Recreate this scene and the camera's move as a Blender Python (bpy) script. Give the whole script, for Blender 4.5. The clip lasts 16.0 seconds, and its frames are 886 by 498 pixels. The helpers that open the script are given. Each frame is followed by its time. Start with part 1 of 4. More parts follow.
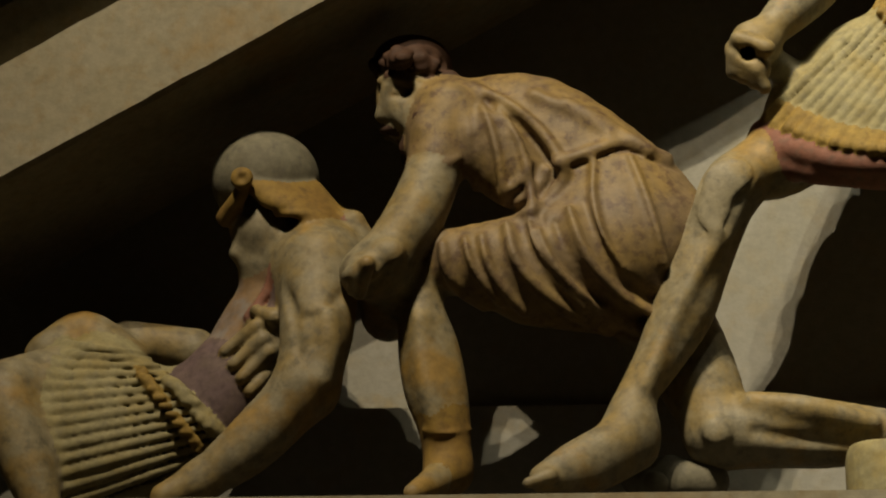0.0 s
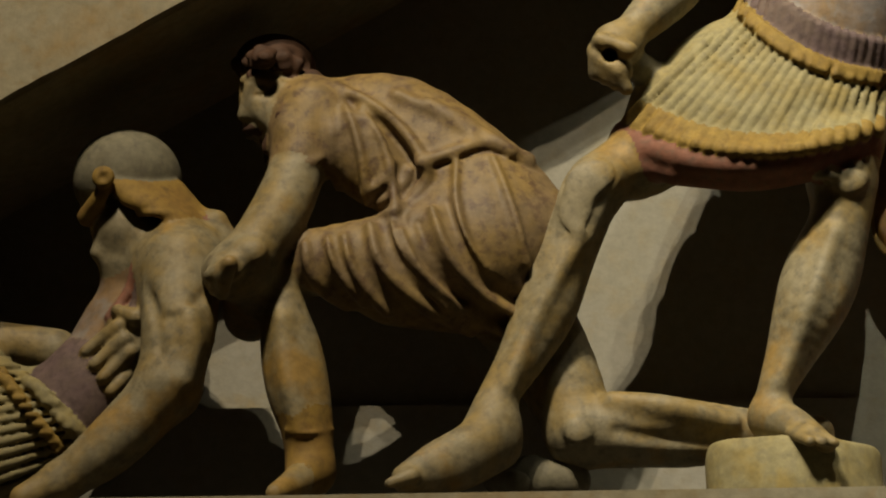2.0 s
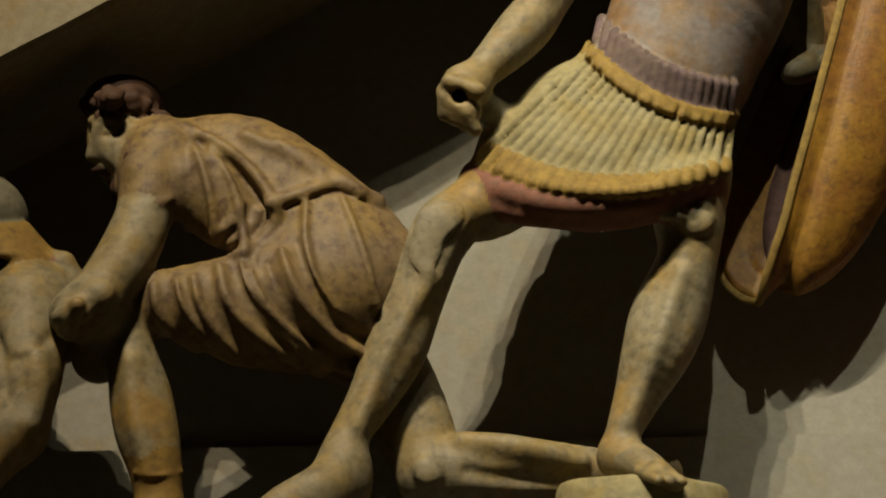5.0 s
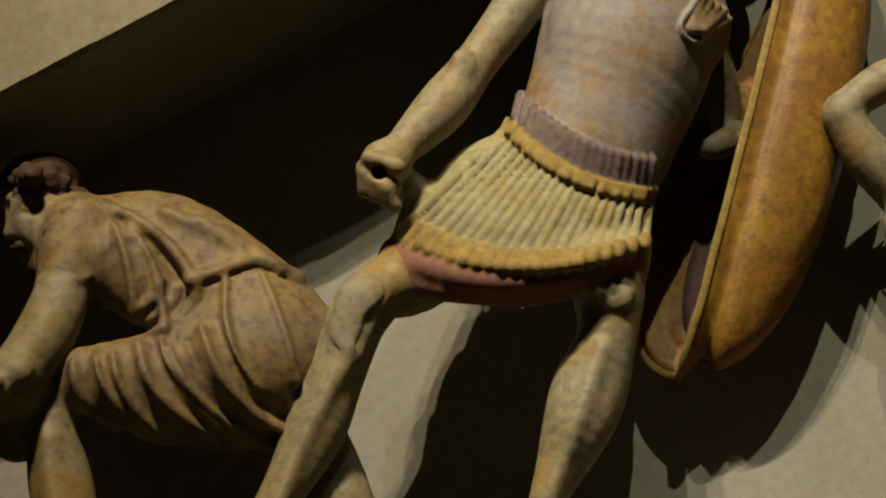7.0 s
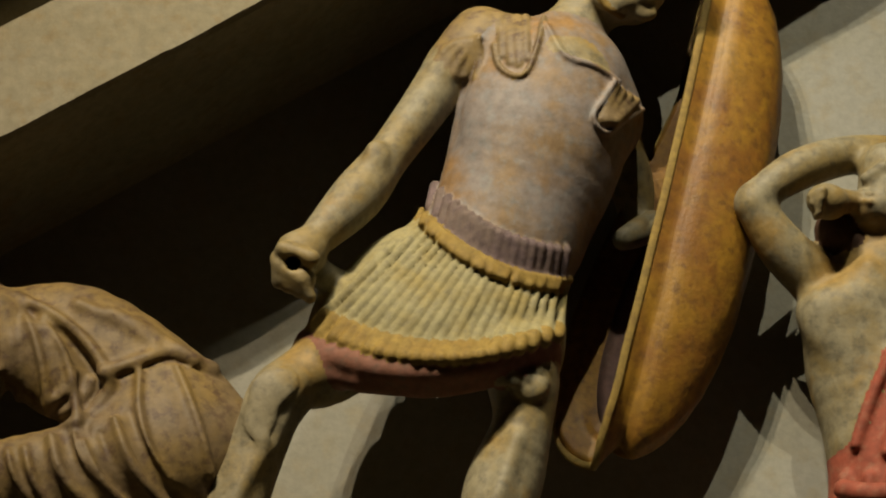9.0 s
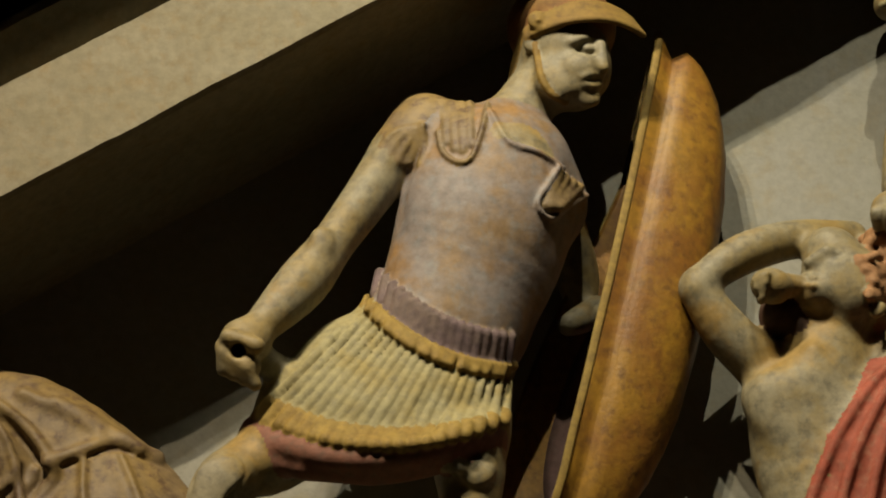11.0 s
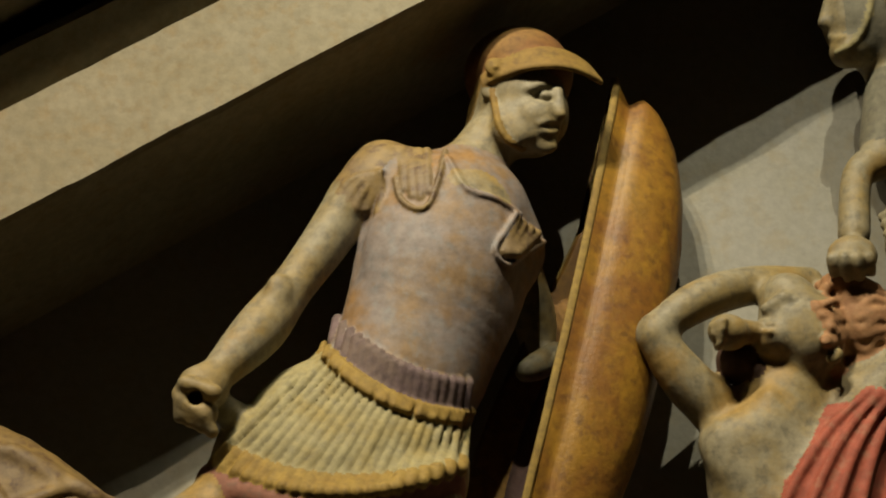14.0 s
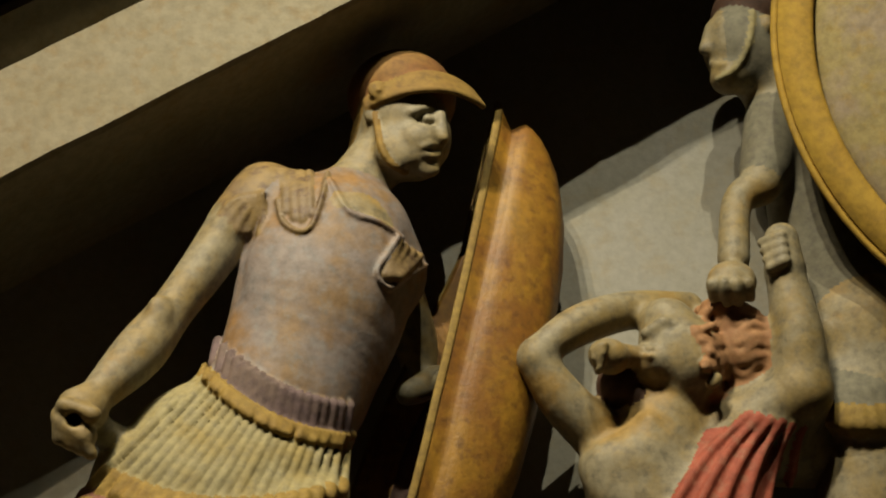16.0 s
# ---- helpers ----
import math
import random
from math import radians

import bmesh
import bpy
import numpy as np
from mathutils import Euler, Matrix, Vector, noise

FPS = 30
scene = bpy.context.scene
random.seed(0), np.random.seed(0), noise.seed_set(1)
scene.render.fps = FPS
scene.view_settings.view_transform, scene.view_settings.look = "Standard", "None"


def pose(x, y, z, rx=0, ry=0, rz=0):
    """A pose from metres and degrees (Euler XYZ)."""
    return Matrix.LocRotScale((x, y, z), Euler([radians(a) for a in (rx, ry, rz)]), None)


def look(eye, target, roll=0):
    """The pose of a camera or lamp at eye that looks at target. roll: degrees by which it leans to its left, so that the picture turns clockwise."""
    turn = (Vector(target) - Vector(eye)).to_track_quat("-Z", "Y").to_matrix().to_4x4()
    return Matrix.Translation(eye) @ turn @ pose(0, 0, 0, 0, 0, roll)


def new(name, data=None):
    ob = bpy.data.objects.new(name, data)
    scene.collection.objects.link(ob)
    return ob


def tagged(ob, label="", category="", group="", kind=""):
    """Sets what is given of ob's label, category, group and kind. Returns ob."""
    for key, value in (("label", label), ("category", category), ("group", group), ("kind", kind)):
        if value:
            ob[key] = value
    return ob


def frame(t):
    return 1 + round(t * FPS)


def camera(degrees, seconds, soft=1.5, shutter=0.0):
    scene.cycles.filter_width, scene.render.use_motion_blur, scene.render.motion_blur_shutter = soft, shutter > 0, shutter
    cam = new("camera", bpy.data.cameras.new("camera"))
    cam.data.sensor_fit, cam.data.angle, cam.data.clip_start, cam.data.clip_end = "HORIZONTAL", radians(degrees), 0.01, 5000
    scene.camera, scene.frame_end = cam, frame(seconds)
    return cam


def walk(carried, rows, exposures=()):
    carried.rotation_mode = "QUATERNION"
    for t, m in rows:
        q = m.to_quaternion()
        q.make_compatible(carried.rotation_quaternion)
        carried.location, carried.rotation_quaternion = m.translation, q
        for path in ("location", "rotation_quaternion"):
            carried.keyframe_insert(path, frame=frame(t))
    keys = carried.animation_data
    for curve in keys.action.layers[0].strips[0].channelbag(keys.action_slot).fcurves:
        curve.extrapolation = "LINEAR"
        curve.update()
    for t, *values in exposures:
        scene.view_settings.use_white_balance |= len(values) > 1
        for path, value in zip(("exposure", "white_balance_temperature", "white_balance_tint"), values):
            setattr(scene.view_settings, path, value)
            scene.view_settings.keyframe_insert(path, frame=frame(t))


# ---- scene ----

# ---- camera ----
cam = camera(20.0, 16.0, soft=2.1)
walk(cam, [
    (0, pose(-0.3912, -3.7217, 1.5532, 109.043, -0.907, 6.635)),
    (0.5, pose(-0.3912, -3.7217, 1.5532, 109.001, -0.725, 5.954)),
    (1, pose(-0.3912, -3.7217, 1.5532, 108.972, -0.515, 5.162)),
    (1.5, pose(-0.3912, -3.7217, 1.5532, 108.971, -0.246, 4.468)),
    (2, pose(-0.3912, -3.7217, 1.5532, 109.067, 0.003, 3.640)),
    (2.5, pose(-0.3912, -3.7217, 1.5532, 109.113, 0.222, 2.977)),
    (3, pose(-0.3912, -3.7217, 1.5532, 109.170, 0.410, 2.411)),
    (3.5, pose(-0.3912, -3.7217, 1.5532, 109.479, 0.607, 1.898)),
    (4, pose(-0.3912, -3.7217, 1.5532, 109.653, 0.785, 1.295)),
    (4.2, pose(-0.3912, -3.7217, 1.5532, 109.692, 0.840, 1.095)),
    (6.3, pose(-0.3912, -3.7217, 1.5532, 110.972, 1.911, -0.583)),
    (6.5, pose(-0.3912, -3.7217, 1.5532, 111.200, 1.944, -0.778)),
    (7, pose(-0.3912, -3.7217, 1.5532, 111.647, 2.118, -1.170)),
    (7.5, pose(-0.3912, -3.7217, 1.5532, 111.870, 2.242, -1.585)),
    (8, pose(-0.3912, -3.7217, 1.5532, 112.267, 2.542, -2.037)),
    (8.5, pose(-0.3912, -3.7217, 1.5532, 112.936, 2.875, -2.440)),
    (9, pose(-0.3912, -3.7217, 1.5532, 113.634, 3.098, -2.875)),
    (9.2, pose(-0.3912, -3.7217, 1.5532, 114.043, 3.170, -3.095)),
    (11.3, pose(-0.3912, -3.7217, 1.5532, 115.875, 3.897, -3.971)),
    (11.5, pose(-0.3912, -3.7217, 1.5532, 116.168, 3.839, -4.001)),
    (12, pose(-0.3912, -3.7217, 1.5532, 116.727, 3.967, -3.966)),
    (12.5, pose(-0.3912, -3.7217, 1.5532, 117.068, 3.920, -3.999)),
    (13, pose(-0.3912, -3.7217, 1.5532, 117.225, 4.023, -4.161)),
    (13.5, pose(-0.3912, -3.7217, 1.5532, 117.178, 4.173, -4.403)),
    (14, pose(-0.3912, -3.7217, 1.5532, 116.542, 4.380, -4.733)),
    (14.5, pose(-0.3912, -3.7217, 1.5532, 116.491, 4.503, -5.133)),
    (15, pose(-0.3912, -3.7217, 1.5532, 116.587, 4.640, -5.722)),
    (15.5, pose(-0.3912, -3.7217, 1.5532, 116.689, 4.941, -6.427)),
    (16, pose(-0.3912, -3.7217, 1.5532, 116.850, 5.237, -7.326)),
])

# ---- light: a dim gallery with track spots above the viewer ----
world = bpy.data.worlds.new("world")
scene.world = world
world.use_nodes = True
world.node_tree.nodes["Background"].inputs[0].default_value = (1.0, 0.85, 0.6, 1)
world.node_tree.nodes["Background"].inputs[1].default_value = 0.0
scene.view_settings.exposure = 0.0


def spot(name, eye, target, watts, size=0.03, cone=75, colour=(1.0, 0.87, 0.63)):
    data = bpy.data.lights.new(name, "SPOT")
    data.energy, data.shadow_soft_size, data.color = watts, size, colour
    data.spot_size, data.spot_blend = radians(cone), 0.9
    ob = new(name, data)
    ob.matrix_world = look(eye, target)
    return ob


spot("spot_lamp", (-1.15, -3.20, 6.30), (-1.20, 0.0, 2.75), 430, 0.015, 36, (1.0, 0.83, 0.58))
spot("spot_lamp", (-1.30, -3.20, 6.60), (-0.45, 0.0, 3.0), 600, 0.015, 40, (1.0, 0.84, 0.59))
spot("spot_lamp", (-1.00, -3.20, 6.75), (0.25, 0.0, 3.1), 560, 0.015, 33, (1.0, 0.88, 0.65))
spot("spot_lamp", (-0.65, -3.20, 6.85), (0.60, 0.0, 3.1), 510, 0.015, 31, (1.0, 0.92, 0.70))
spot("spot_lamp", (0.45, -3.20, 7.00), (0.78, 0.0, 3.1), 540, 0.015, 31, (1.0, 0.92, 0.70))


# ---- materials ----
def paint(name, base, other, fleck, scale=9.0, amount=0.5, fleck_amount=0.4, rough=0.78, bump=0.22, stain=None, pores=0.76):
    """Worn paint on plaster: two tones in soft clouds, small flecks, fine relief."""
    m = bpy.data.materials.new(name)
    m.use_nodes = True
    nodes, links = m.node_tree.nodes, m.node_tree.links
    bsdf = nodes["Principled BSDF"]
    place = nodes.new("ShaderNodeNewGeometry")

    def cloud(size, detail, low, high):
        n = nodes.new("ShaderNodeTexNoise")
        n.inputs["Scale"].default_value, n.inputs["Detail"].default_value = size, detail
        n.inputs["Roughness"].default_value = 0.62
        links.new(place.outputs["Position"], n.inputs["Vector"])
        ramp = nodes.new("ShaderNodeMapRange")
        ramp.inputs["From Min"].default_value, ramp.inputs["From Max"].default_value = low, high
        links.new(n.outputs["Fac"], ramp.inputs["Value"])
        return n, ramp

    def mix(a, b, fac, strength):
        node = nodes.new("ShaderNodeMix")
        node.data_type = "RGBA"
        mul = nodes.new("ShaderNodeMath")
        mul.operation = "MULTIPLY"
        mul.inputs[1].default_value = strength
        links.new(fac, mul.inputs[0])
        links.new(mul.outputs[0], node.inputs["Factor"])
        for sock, c in ((node.inputs["A"], a), (node.inputs["B"], b)):
            if isinstance(c, tuple):
                sock.default_value = (*c, 1)
            else:
                links.new(c, sock)
        return node.outputs["Result"]

    _, big = cloud(scale, 5, 0.42, 0.60)
    _, small = cloud(scale * 4.5, 7, 0.50, 0.66)
    fine, _ = cloud(120, 6, 0, 1)
    colour = mix(base, other, big.outputs[0], amount)
    colour = mix(colour, fleck, small.outputs[0], fleck_amount)
    if stain:
        _, blot = cloud(stain[1], 5, stain[2], stain[2] + 0.12)
        colour = mix(colour, stain[0], blot.outputs[0], 0.75)
    # fine dark grain, as of dust and wear in the pores
    speck, grain = cloud(55, 8, 0.34, 0.62)
    grain.inputs["To Min"].default_value, grain.inputs["To Max"].default_value = pores, 1.08
    shade = nodes.new("ShaderNodeMix")
    shade.data_type, shade.blend_type = "RGBA", "MULTIPLY"
    shade.inputs["Factor"].default_value = 1.0
    links.new(colour, shade.inputs["A"])
    links.new(grain.outputs[0], shade.inputs["B"])
    links.new(shade.outputs["Result"], bsdf.inputs["Base Color"])
    bsdf.inputs["Roughness"].default_value = rough
    bsdf.inputs["Specular IOR Level"].default_value = 0.4
    relief = nodes.new("ShaderNodeBump")
    relief.inputs["Strength"].default_value, relief.inputs["Distance"].default_value = bump, 0.004
    links.new(fine.outputs["Fac"], relief.inputs["Height"])
    links.new(relief.outputs["Normal"], bsdf.inputs["Normal"])
    return m


FLESH = paint("painted_flesh", (0.200, 0.172, 0.105), (0.205, 0.142, 0.040), (0.070, 0.062, 0.042), 11, 0.75, 0.55, 0.62, stain=((0.235, 0.140, 0.026), 8.0, 0.53))
TUNIC = paint("painted_tunic", (0.150, 0.104, 0.050), (0.200, 0.132, 0.038), (0.058, 0.028, 0.018), 11, 0.8, 0.7, 0.62, stain=((0.215, 0.150, 0.052), 8.0, 0.55))
# red-brown hair, its colour darkened to stand in for shade under the cornice
HAIR = paint("hair_darkened_for_shade", (0.050, 0.021, 0.008), (0.030, 0.012, 0.006), (0.070, 0.034, 0.014), 30)
BRONZE = paint("orange_ochre_paint", (0.235, 0.120, 0.010), (0.150, 0.056, 0.008), (0.075, 0.030, 0.008), 12, 0.7, 0.55, 0.55, stain=((0.26, 0.15, 0.012), 6.0, 0.56))
OCHRE = paint("ochre_paint", (0.194, 0.122, 0.022), (0.155, 0.086, 0.018), (0.094, 0.054, 0.016), 14, 0.6, 0.5)
ORANGE = paint("orange_paint", (0.156, 0.068, 0.016), (0.187, 0.104, 0.021), (0.078, 0.031, 0.010), 10, 0.7, 0.5)
GREY = paint("grey_paint", (0.144, 0.133, 0.090), (0.119, 0.104, 0.065), (0.079, 0.072, 0.058), 14, 0.6, 0.5)
MAUVE = paint("mauve_paint", (0.175, 0.145, 0.130), (0.190, 0.115, 0.045), (0.160, 0.168, 0.172), 9, 0.85, 0.5, 0.62, stain=((0.215, 0.110, 0.022), 7.0, 0.54))
LINING = paint("brown_mauve_paint", (0.150, 0.085, 0.075), (0.105, 0.055, 0.040), (0.170, 0.110, 0.090), 16, 0.7, 0.6)
PURPLE = paint("purple_paint", (0.109, 0.073, 0.073), (0.130, 0.094, 0.068), (0.057, 0.036, 0.039), 16, 0.6, 0.6)
CREAM = paint("cream_paint", (0.235, 0.207, 0.105), (0.202, 0.157, 0.053), (0.145, 0.129, 0.081), 16, 0.6, 0.5, stain=((0.230, 0.173, 0.050), 8.0, 0.56))
YELLOW = paint("yellow_paint", (0.218, 0.145, 0.029), (0.166, 0.099, 0.016), (0.104, 0.062, 0.016), 22, 0.6, 0.5)
PINK = paint("salmon_paint", (0.187, 0.083, 0.057), (0.161, 0.062, 0.031), (0.125, 0.083, 0.057), 16, 0.6, 0.6)
RED = paint("red_paint", (0.260, 0.060, 0.032), (0.194, 0.039, 0.017), (0.260, 0.127, 0.077), 12, 0.6, 0.5)
WALL = paint("pale_plaster", (0.234, 0.226, 0.192), (0.208, 0.196, 0.143), (0.214, 0.163, 0.075), 5, 0.5, 0.3, 0.85, stain=((0.238, 0.173, 0.065), 7.0, 0.64), pores=0.93, bump=0.25)
STONE = paint("pale_stone", (0.225, 0.203, 0.140), (0.195, 0.170, 0.105), (0.190, 0.125, 0.046), 7, 0.6, 0.4, 0.85, stain=((0.215, 0.128, 0.028), 2.6, 0.58), pores=0.86, bump=0.25)
GOLD = paint("golden_ochre_paint", (0.360, 0.223, 0.025), (0.317, 0.180, 0.018), (0.245, 0.144, 0.029), 12, 0.6, 0.4)
BUFF = paint("buff_paint", (0.302, 0.238, 0.094), (0.288, 0.223, 0.158), (0.317, 0.202, 0.036), 9, 0.8, 0.5)
RUST = paint("rust_paint", (0.266, 0.137, 0.058), (0.209, 0.094, 0.040), (0.281, 0.173, 0.079), 26)
# near-black tone for the unseen ledge top, added to keep shadows deep
LOW_BOUNCE = paint("low_bounce_dark", (0.045, 0.040, 0.030), (0.035, 0.030, 0.022), (0.055, 0.045, 0.032), 7)
DARK = paint("dark_gallery_paint", (0.02, 0.018, 0.016), (0.015, 0.013, 0.012), (0.024, 0.02, 0.018), 2)
SET = [FLESH, TUNIC, HAIR, OCHRE, ORANGE, GREY, MAUVE, PURPLE, CREAM, YELLOW, PINK, RED, RUST]
(fl, tu, ha, oc, og, gr, ma, pu, cr, ye, pk, rd, ru) = range(13)


# ---- tools ----
def mesh_object(name, verts, faces, material, parent=None, label="", smooth=False):
    me = bpy.data.meshes.new(name)
    me.from_pydata(verts, [], faces)
    me.materials.append(material)
    if smooth:
        me.polygons.foreach_set("use_smooth", [True] * len(me.polygons))
    ob = new(name, me)
    ob.parent = parent
    if label:
        ob["label"] = label
    return ob


def box(name, lo, hi, material, parent=None):
    bm = bmesh.new()
    bmesh.ops.create_cube(bm, size=1)
    size, mid = Vector(hi) - Vector(lo), (Vector(hi) + Vector(lo)) / 2
    for v in bm.verts:
        v.co = Vector(a * b for a, b in zip(v.co, size)) + mid
    me = bpy.data.meshes.new(name)
    bm.to_mesh(me)
    me.materials.append(material)
    ob = new(name, me)
    ob.parent = parent
    return ob


def curve3(a, b, c, t):
    """A point on the quadratic curve with those three handles."""
    a, b, c = (np.array(p, float) for p in (a, b, c))
    return (1 - t) ** 2 * a + 2 * t * (1 - t) * b + t * t * c


class Clay:
    """Modelling in clay: rounded pieces are pressed together on a grid, then skinned as one mesh."""

    def __init__(self, lo, hi, h):
        self.h, self.lo = h, np.array(lo, float)
        self.n = np.ceil((np.array(hi) - self.lo) / h).astype(int) + 1
        self.f = np.full(self.n, 0.06, np.float32)
        self.m = np.zeros(self.n, np.int8)
        self.axes = [self.lo[i] + h * np.arange(self.n[i]) for i in range(3)]

    def _press(self, low, high, dist, mat, k, how):
        pad = k + 4 * self.h
        i0 = np.clip(((np.array(low) - pad - self.lo) / self.h).astype(int), 0, self.n)
        i1 = np.clip(((np.array(high) + pad - self.lo) / self.h).astype(int) + 2, 0, self.n)
        if (i1 <= i0).any():
            return
        part = tuple(slice(a, b) for a, b in zip(i0, i1))
        x, y, z = (self.axes[i][part[i]].astype(np.float32) for i in range(3))
        d = dist(x[:, None, None], y[None, :, None], z[None, None, :]).astype(np.float32)
        f, m = self.f[part], self.m[part]
        if how == "paint":
            m[d < 0] = mat
        elif how == "cut":
            e = np.maximum(k - np.abs(-d - f), 0) / k
            f[...] = np.maximum(f, -d) + e * e * k / 4
            if mat is not None:
                m[d < self.h] = mat
        else:
            m[d < f] = mat
            e = np.maximum(k - np.abs(d - f), 0) / k
            f[...] = np.minimum(f, d) - e * e * k / 4

    def cone(self, a, ra, b, rb, mat, k=0.02, flat=1.0, how="add"):
        """A rounded limb from a to b; flat squeezes it in depth."""
        a, b = np.array(a, np.float32), np.array(b, np.float32)
        ab = b - a
        ab[1] /= flat
        den = float(ab @ ab) + 1e-9

        def dist(x, y, z):
            px, py, pz = x - a[0], (y - a[1]) / flat, z - a[2]
            t = np.clip((px * ab[0] + py * ab[1] + pz * ab[2]) / den, 0, 1)
            d = np.sqrt((px - t * ab[0]) ** 2 + (py - t * ab[1]) ** 2 + (pz - t * ab[2]) ** 2) - (ra + t * (rb - ra))
            return d * min(flat, 1.0)

        r = max(ra, rb) * max(1.0, flat)
        self._press(np.minimum(a, b) - r, np.maximum(a, b) + r, dist, mat, k, how)
        return self

    def ball(self, c, rx, ry, rz, mat, k=0.02, tilt=0.0, how="add"):
        """An egg; tilt leans it to the right, in degrees."""
        ca, sa = math.cos(radians(tilt)), math.sin(radians(tilt))
        low = min(rx, ry, rz)

        def dist(x, y, z):
            px, py, pz = x - c[0], y - c[1], z - c[2]
            qx, qz = ca * px - sa * pz, sa * px + ca * pz
            g = np.sqrt((qx / rx) ** 2 + (py / ry) ** 2 + (qz / rz) ** 2)
            g2 = np.sqrt((qx / rx ** 2) ** 2 + (py / ry ** 2) ** 2 + (qz / rz ** 2) ** 2) + 1e-6
            return np.where(g < 0.3, (g - 1) * low, g * (g - 1) / g2)

        r = max(rx, ry, rz)
        self._press(np.array(c) - r, np.array(c) + r, dist, mat, k, how)
        return self

    def chain(self, pts, rs, mat, k=0.02, flat=1.0, how="add", lay=None):
        """A limb that bends smoothly through the points; with lay it is laid on the surface along the camera's line of
        sight, that far proud.
        """
        rs = [rs] * len(pts) if isinstance(rs, float) else rs
        rows = np.array([(*p, q) for p, q in zip(pts, rs)], np.float32)
        if len(rows) > 2:
            ext = np.concatenate([2 * rows[:1] - rows[1:2], rows, 2 * rows[-1:] - rows[-2:-1]])
            fine = []
            for i in range(len(rows) - 1):
                p0, p1, p2, p3 = ext[i:i + 4]
                for t in np.linspace(0, 1, 5)[:-1]:
                    fine.append(0.5 * (2 * p1 + (p2 - p0) * t + (2 * p0 - 5 * p1 + 4 * p2 - p3) * t * t + (3 * p1 - p0 - 3 * p2 + p3) * t ** 3))
            rows = np.array(fine + [rows[-1]], np.float32)
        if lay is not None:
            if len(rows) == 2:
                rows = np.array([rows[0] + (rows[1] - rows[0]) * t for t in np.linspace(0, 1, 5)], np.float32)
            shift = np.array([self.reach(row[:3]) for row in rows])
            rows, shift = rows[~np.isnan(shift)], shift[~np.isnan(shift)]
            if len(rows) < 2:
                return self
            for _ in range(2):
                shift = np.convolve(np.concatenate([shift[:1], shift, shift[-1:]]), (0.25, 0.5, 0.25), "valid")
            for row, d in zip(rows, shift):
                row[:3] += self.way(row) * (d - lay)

        def dist(x, y, z):
            best = None
            for p, q in zip(rows[:-1], rows[1:]):
                ab = q[:3] - p[:3]
                ab[1] /= flat
                px, py, pz = x - p[0], (y - p[1]) / flat, z - p[2]
                t = np.clip((px * ab[0] + py * ab[1] + pz * ab[2]) / (float(ab @ ab) + 1e-9), 0, 1)
                d = np.sqrt((px - t * ab[0]) ** 2 + (py - t * ab[1]) ** 2 + (pz - t * ab[2]) ** 2) - (p[3] + t * (q[3] - p[3]))
                best = d if best is None else np.minimum(best, d)
            return best * min(flat, 1.0)

        r = float(rows[:, 3].max()) * max(1.0, flat)
        self._press(rows[:, :3].min(0) - r, rows[:, :3].max(0) + r, dist, mat, k, how)
        return self

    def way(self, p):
        """The camera's line of sight at p; details are pushed along it to fit the view."""
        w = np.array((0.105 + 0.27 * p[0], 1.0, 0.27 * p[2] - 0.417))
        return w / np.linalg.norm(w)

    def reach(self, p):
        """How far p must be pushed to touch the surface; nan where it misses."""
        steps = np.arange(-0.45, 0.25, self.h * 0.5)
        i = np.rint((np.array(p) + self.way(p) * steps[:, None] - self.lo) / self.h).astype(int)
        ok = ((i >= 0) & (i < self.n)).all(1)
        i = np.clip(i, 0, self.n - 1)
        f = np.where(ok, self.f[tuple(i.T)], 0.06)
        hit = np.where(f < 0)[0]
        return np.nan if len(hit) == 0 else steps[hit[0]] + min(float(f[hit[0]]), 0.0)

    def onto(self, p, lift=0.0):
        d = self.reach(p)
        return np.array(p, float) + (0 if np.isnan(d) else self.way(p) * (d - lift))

    def slice(self, a, b, c, keep=1):
        """Keeps what lies above (1) or below (-1) the plane through a, b and c."""
        a, b, c = (np.array(p, float) for p in (a, b, c))
        n = np.cross(b - a, c - a)
        n = -n / np.linalg.norm(n) * np.sign(n[2]) * keep
        x, y, z = self.axes
        d = (n[0] * (x - a[0])[:, None, None] + n[1] * (y - a[1])[None, :, None] + n[2] * (z - a[2])[None, None, :]).astype(np.float32)
        np.maximum(self.f, d, out=self.f)
        return self

    def bow(self, a, b, c, r, mat, k=0.02, n=8, how="add", r2=None, lay=None):
        r2 = r if r2 is None else r2
        t = [i / 4 for i in range(5)]
        return self.chain([curve3(a, b, c, u) for u in t], [r + (r2 - r) * u for u in t], mat, k, 1.0, how, lay)

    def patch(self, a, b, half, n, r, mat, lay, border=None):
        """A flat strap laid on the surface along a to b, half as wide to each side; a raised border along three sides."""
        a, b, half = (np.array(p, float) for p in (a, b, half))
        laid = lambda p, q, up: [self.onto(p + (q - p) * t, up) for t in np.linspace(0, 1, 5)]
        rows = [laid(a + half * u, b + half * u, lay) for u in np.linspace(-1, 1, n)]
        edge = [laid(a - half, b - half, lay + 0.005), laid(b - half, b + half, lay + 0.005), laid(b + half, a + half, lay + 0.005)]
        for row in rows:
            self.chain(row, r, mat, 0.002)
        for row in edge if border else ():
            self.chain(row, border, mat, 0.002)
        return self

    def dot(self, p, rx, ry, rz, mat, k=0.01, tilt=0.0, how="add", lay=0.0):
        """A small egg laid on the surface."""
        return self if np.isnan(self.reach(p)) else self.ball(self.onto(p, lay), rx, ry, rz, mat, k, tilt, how)

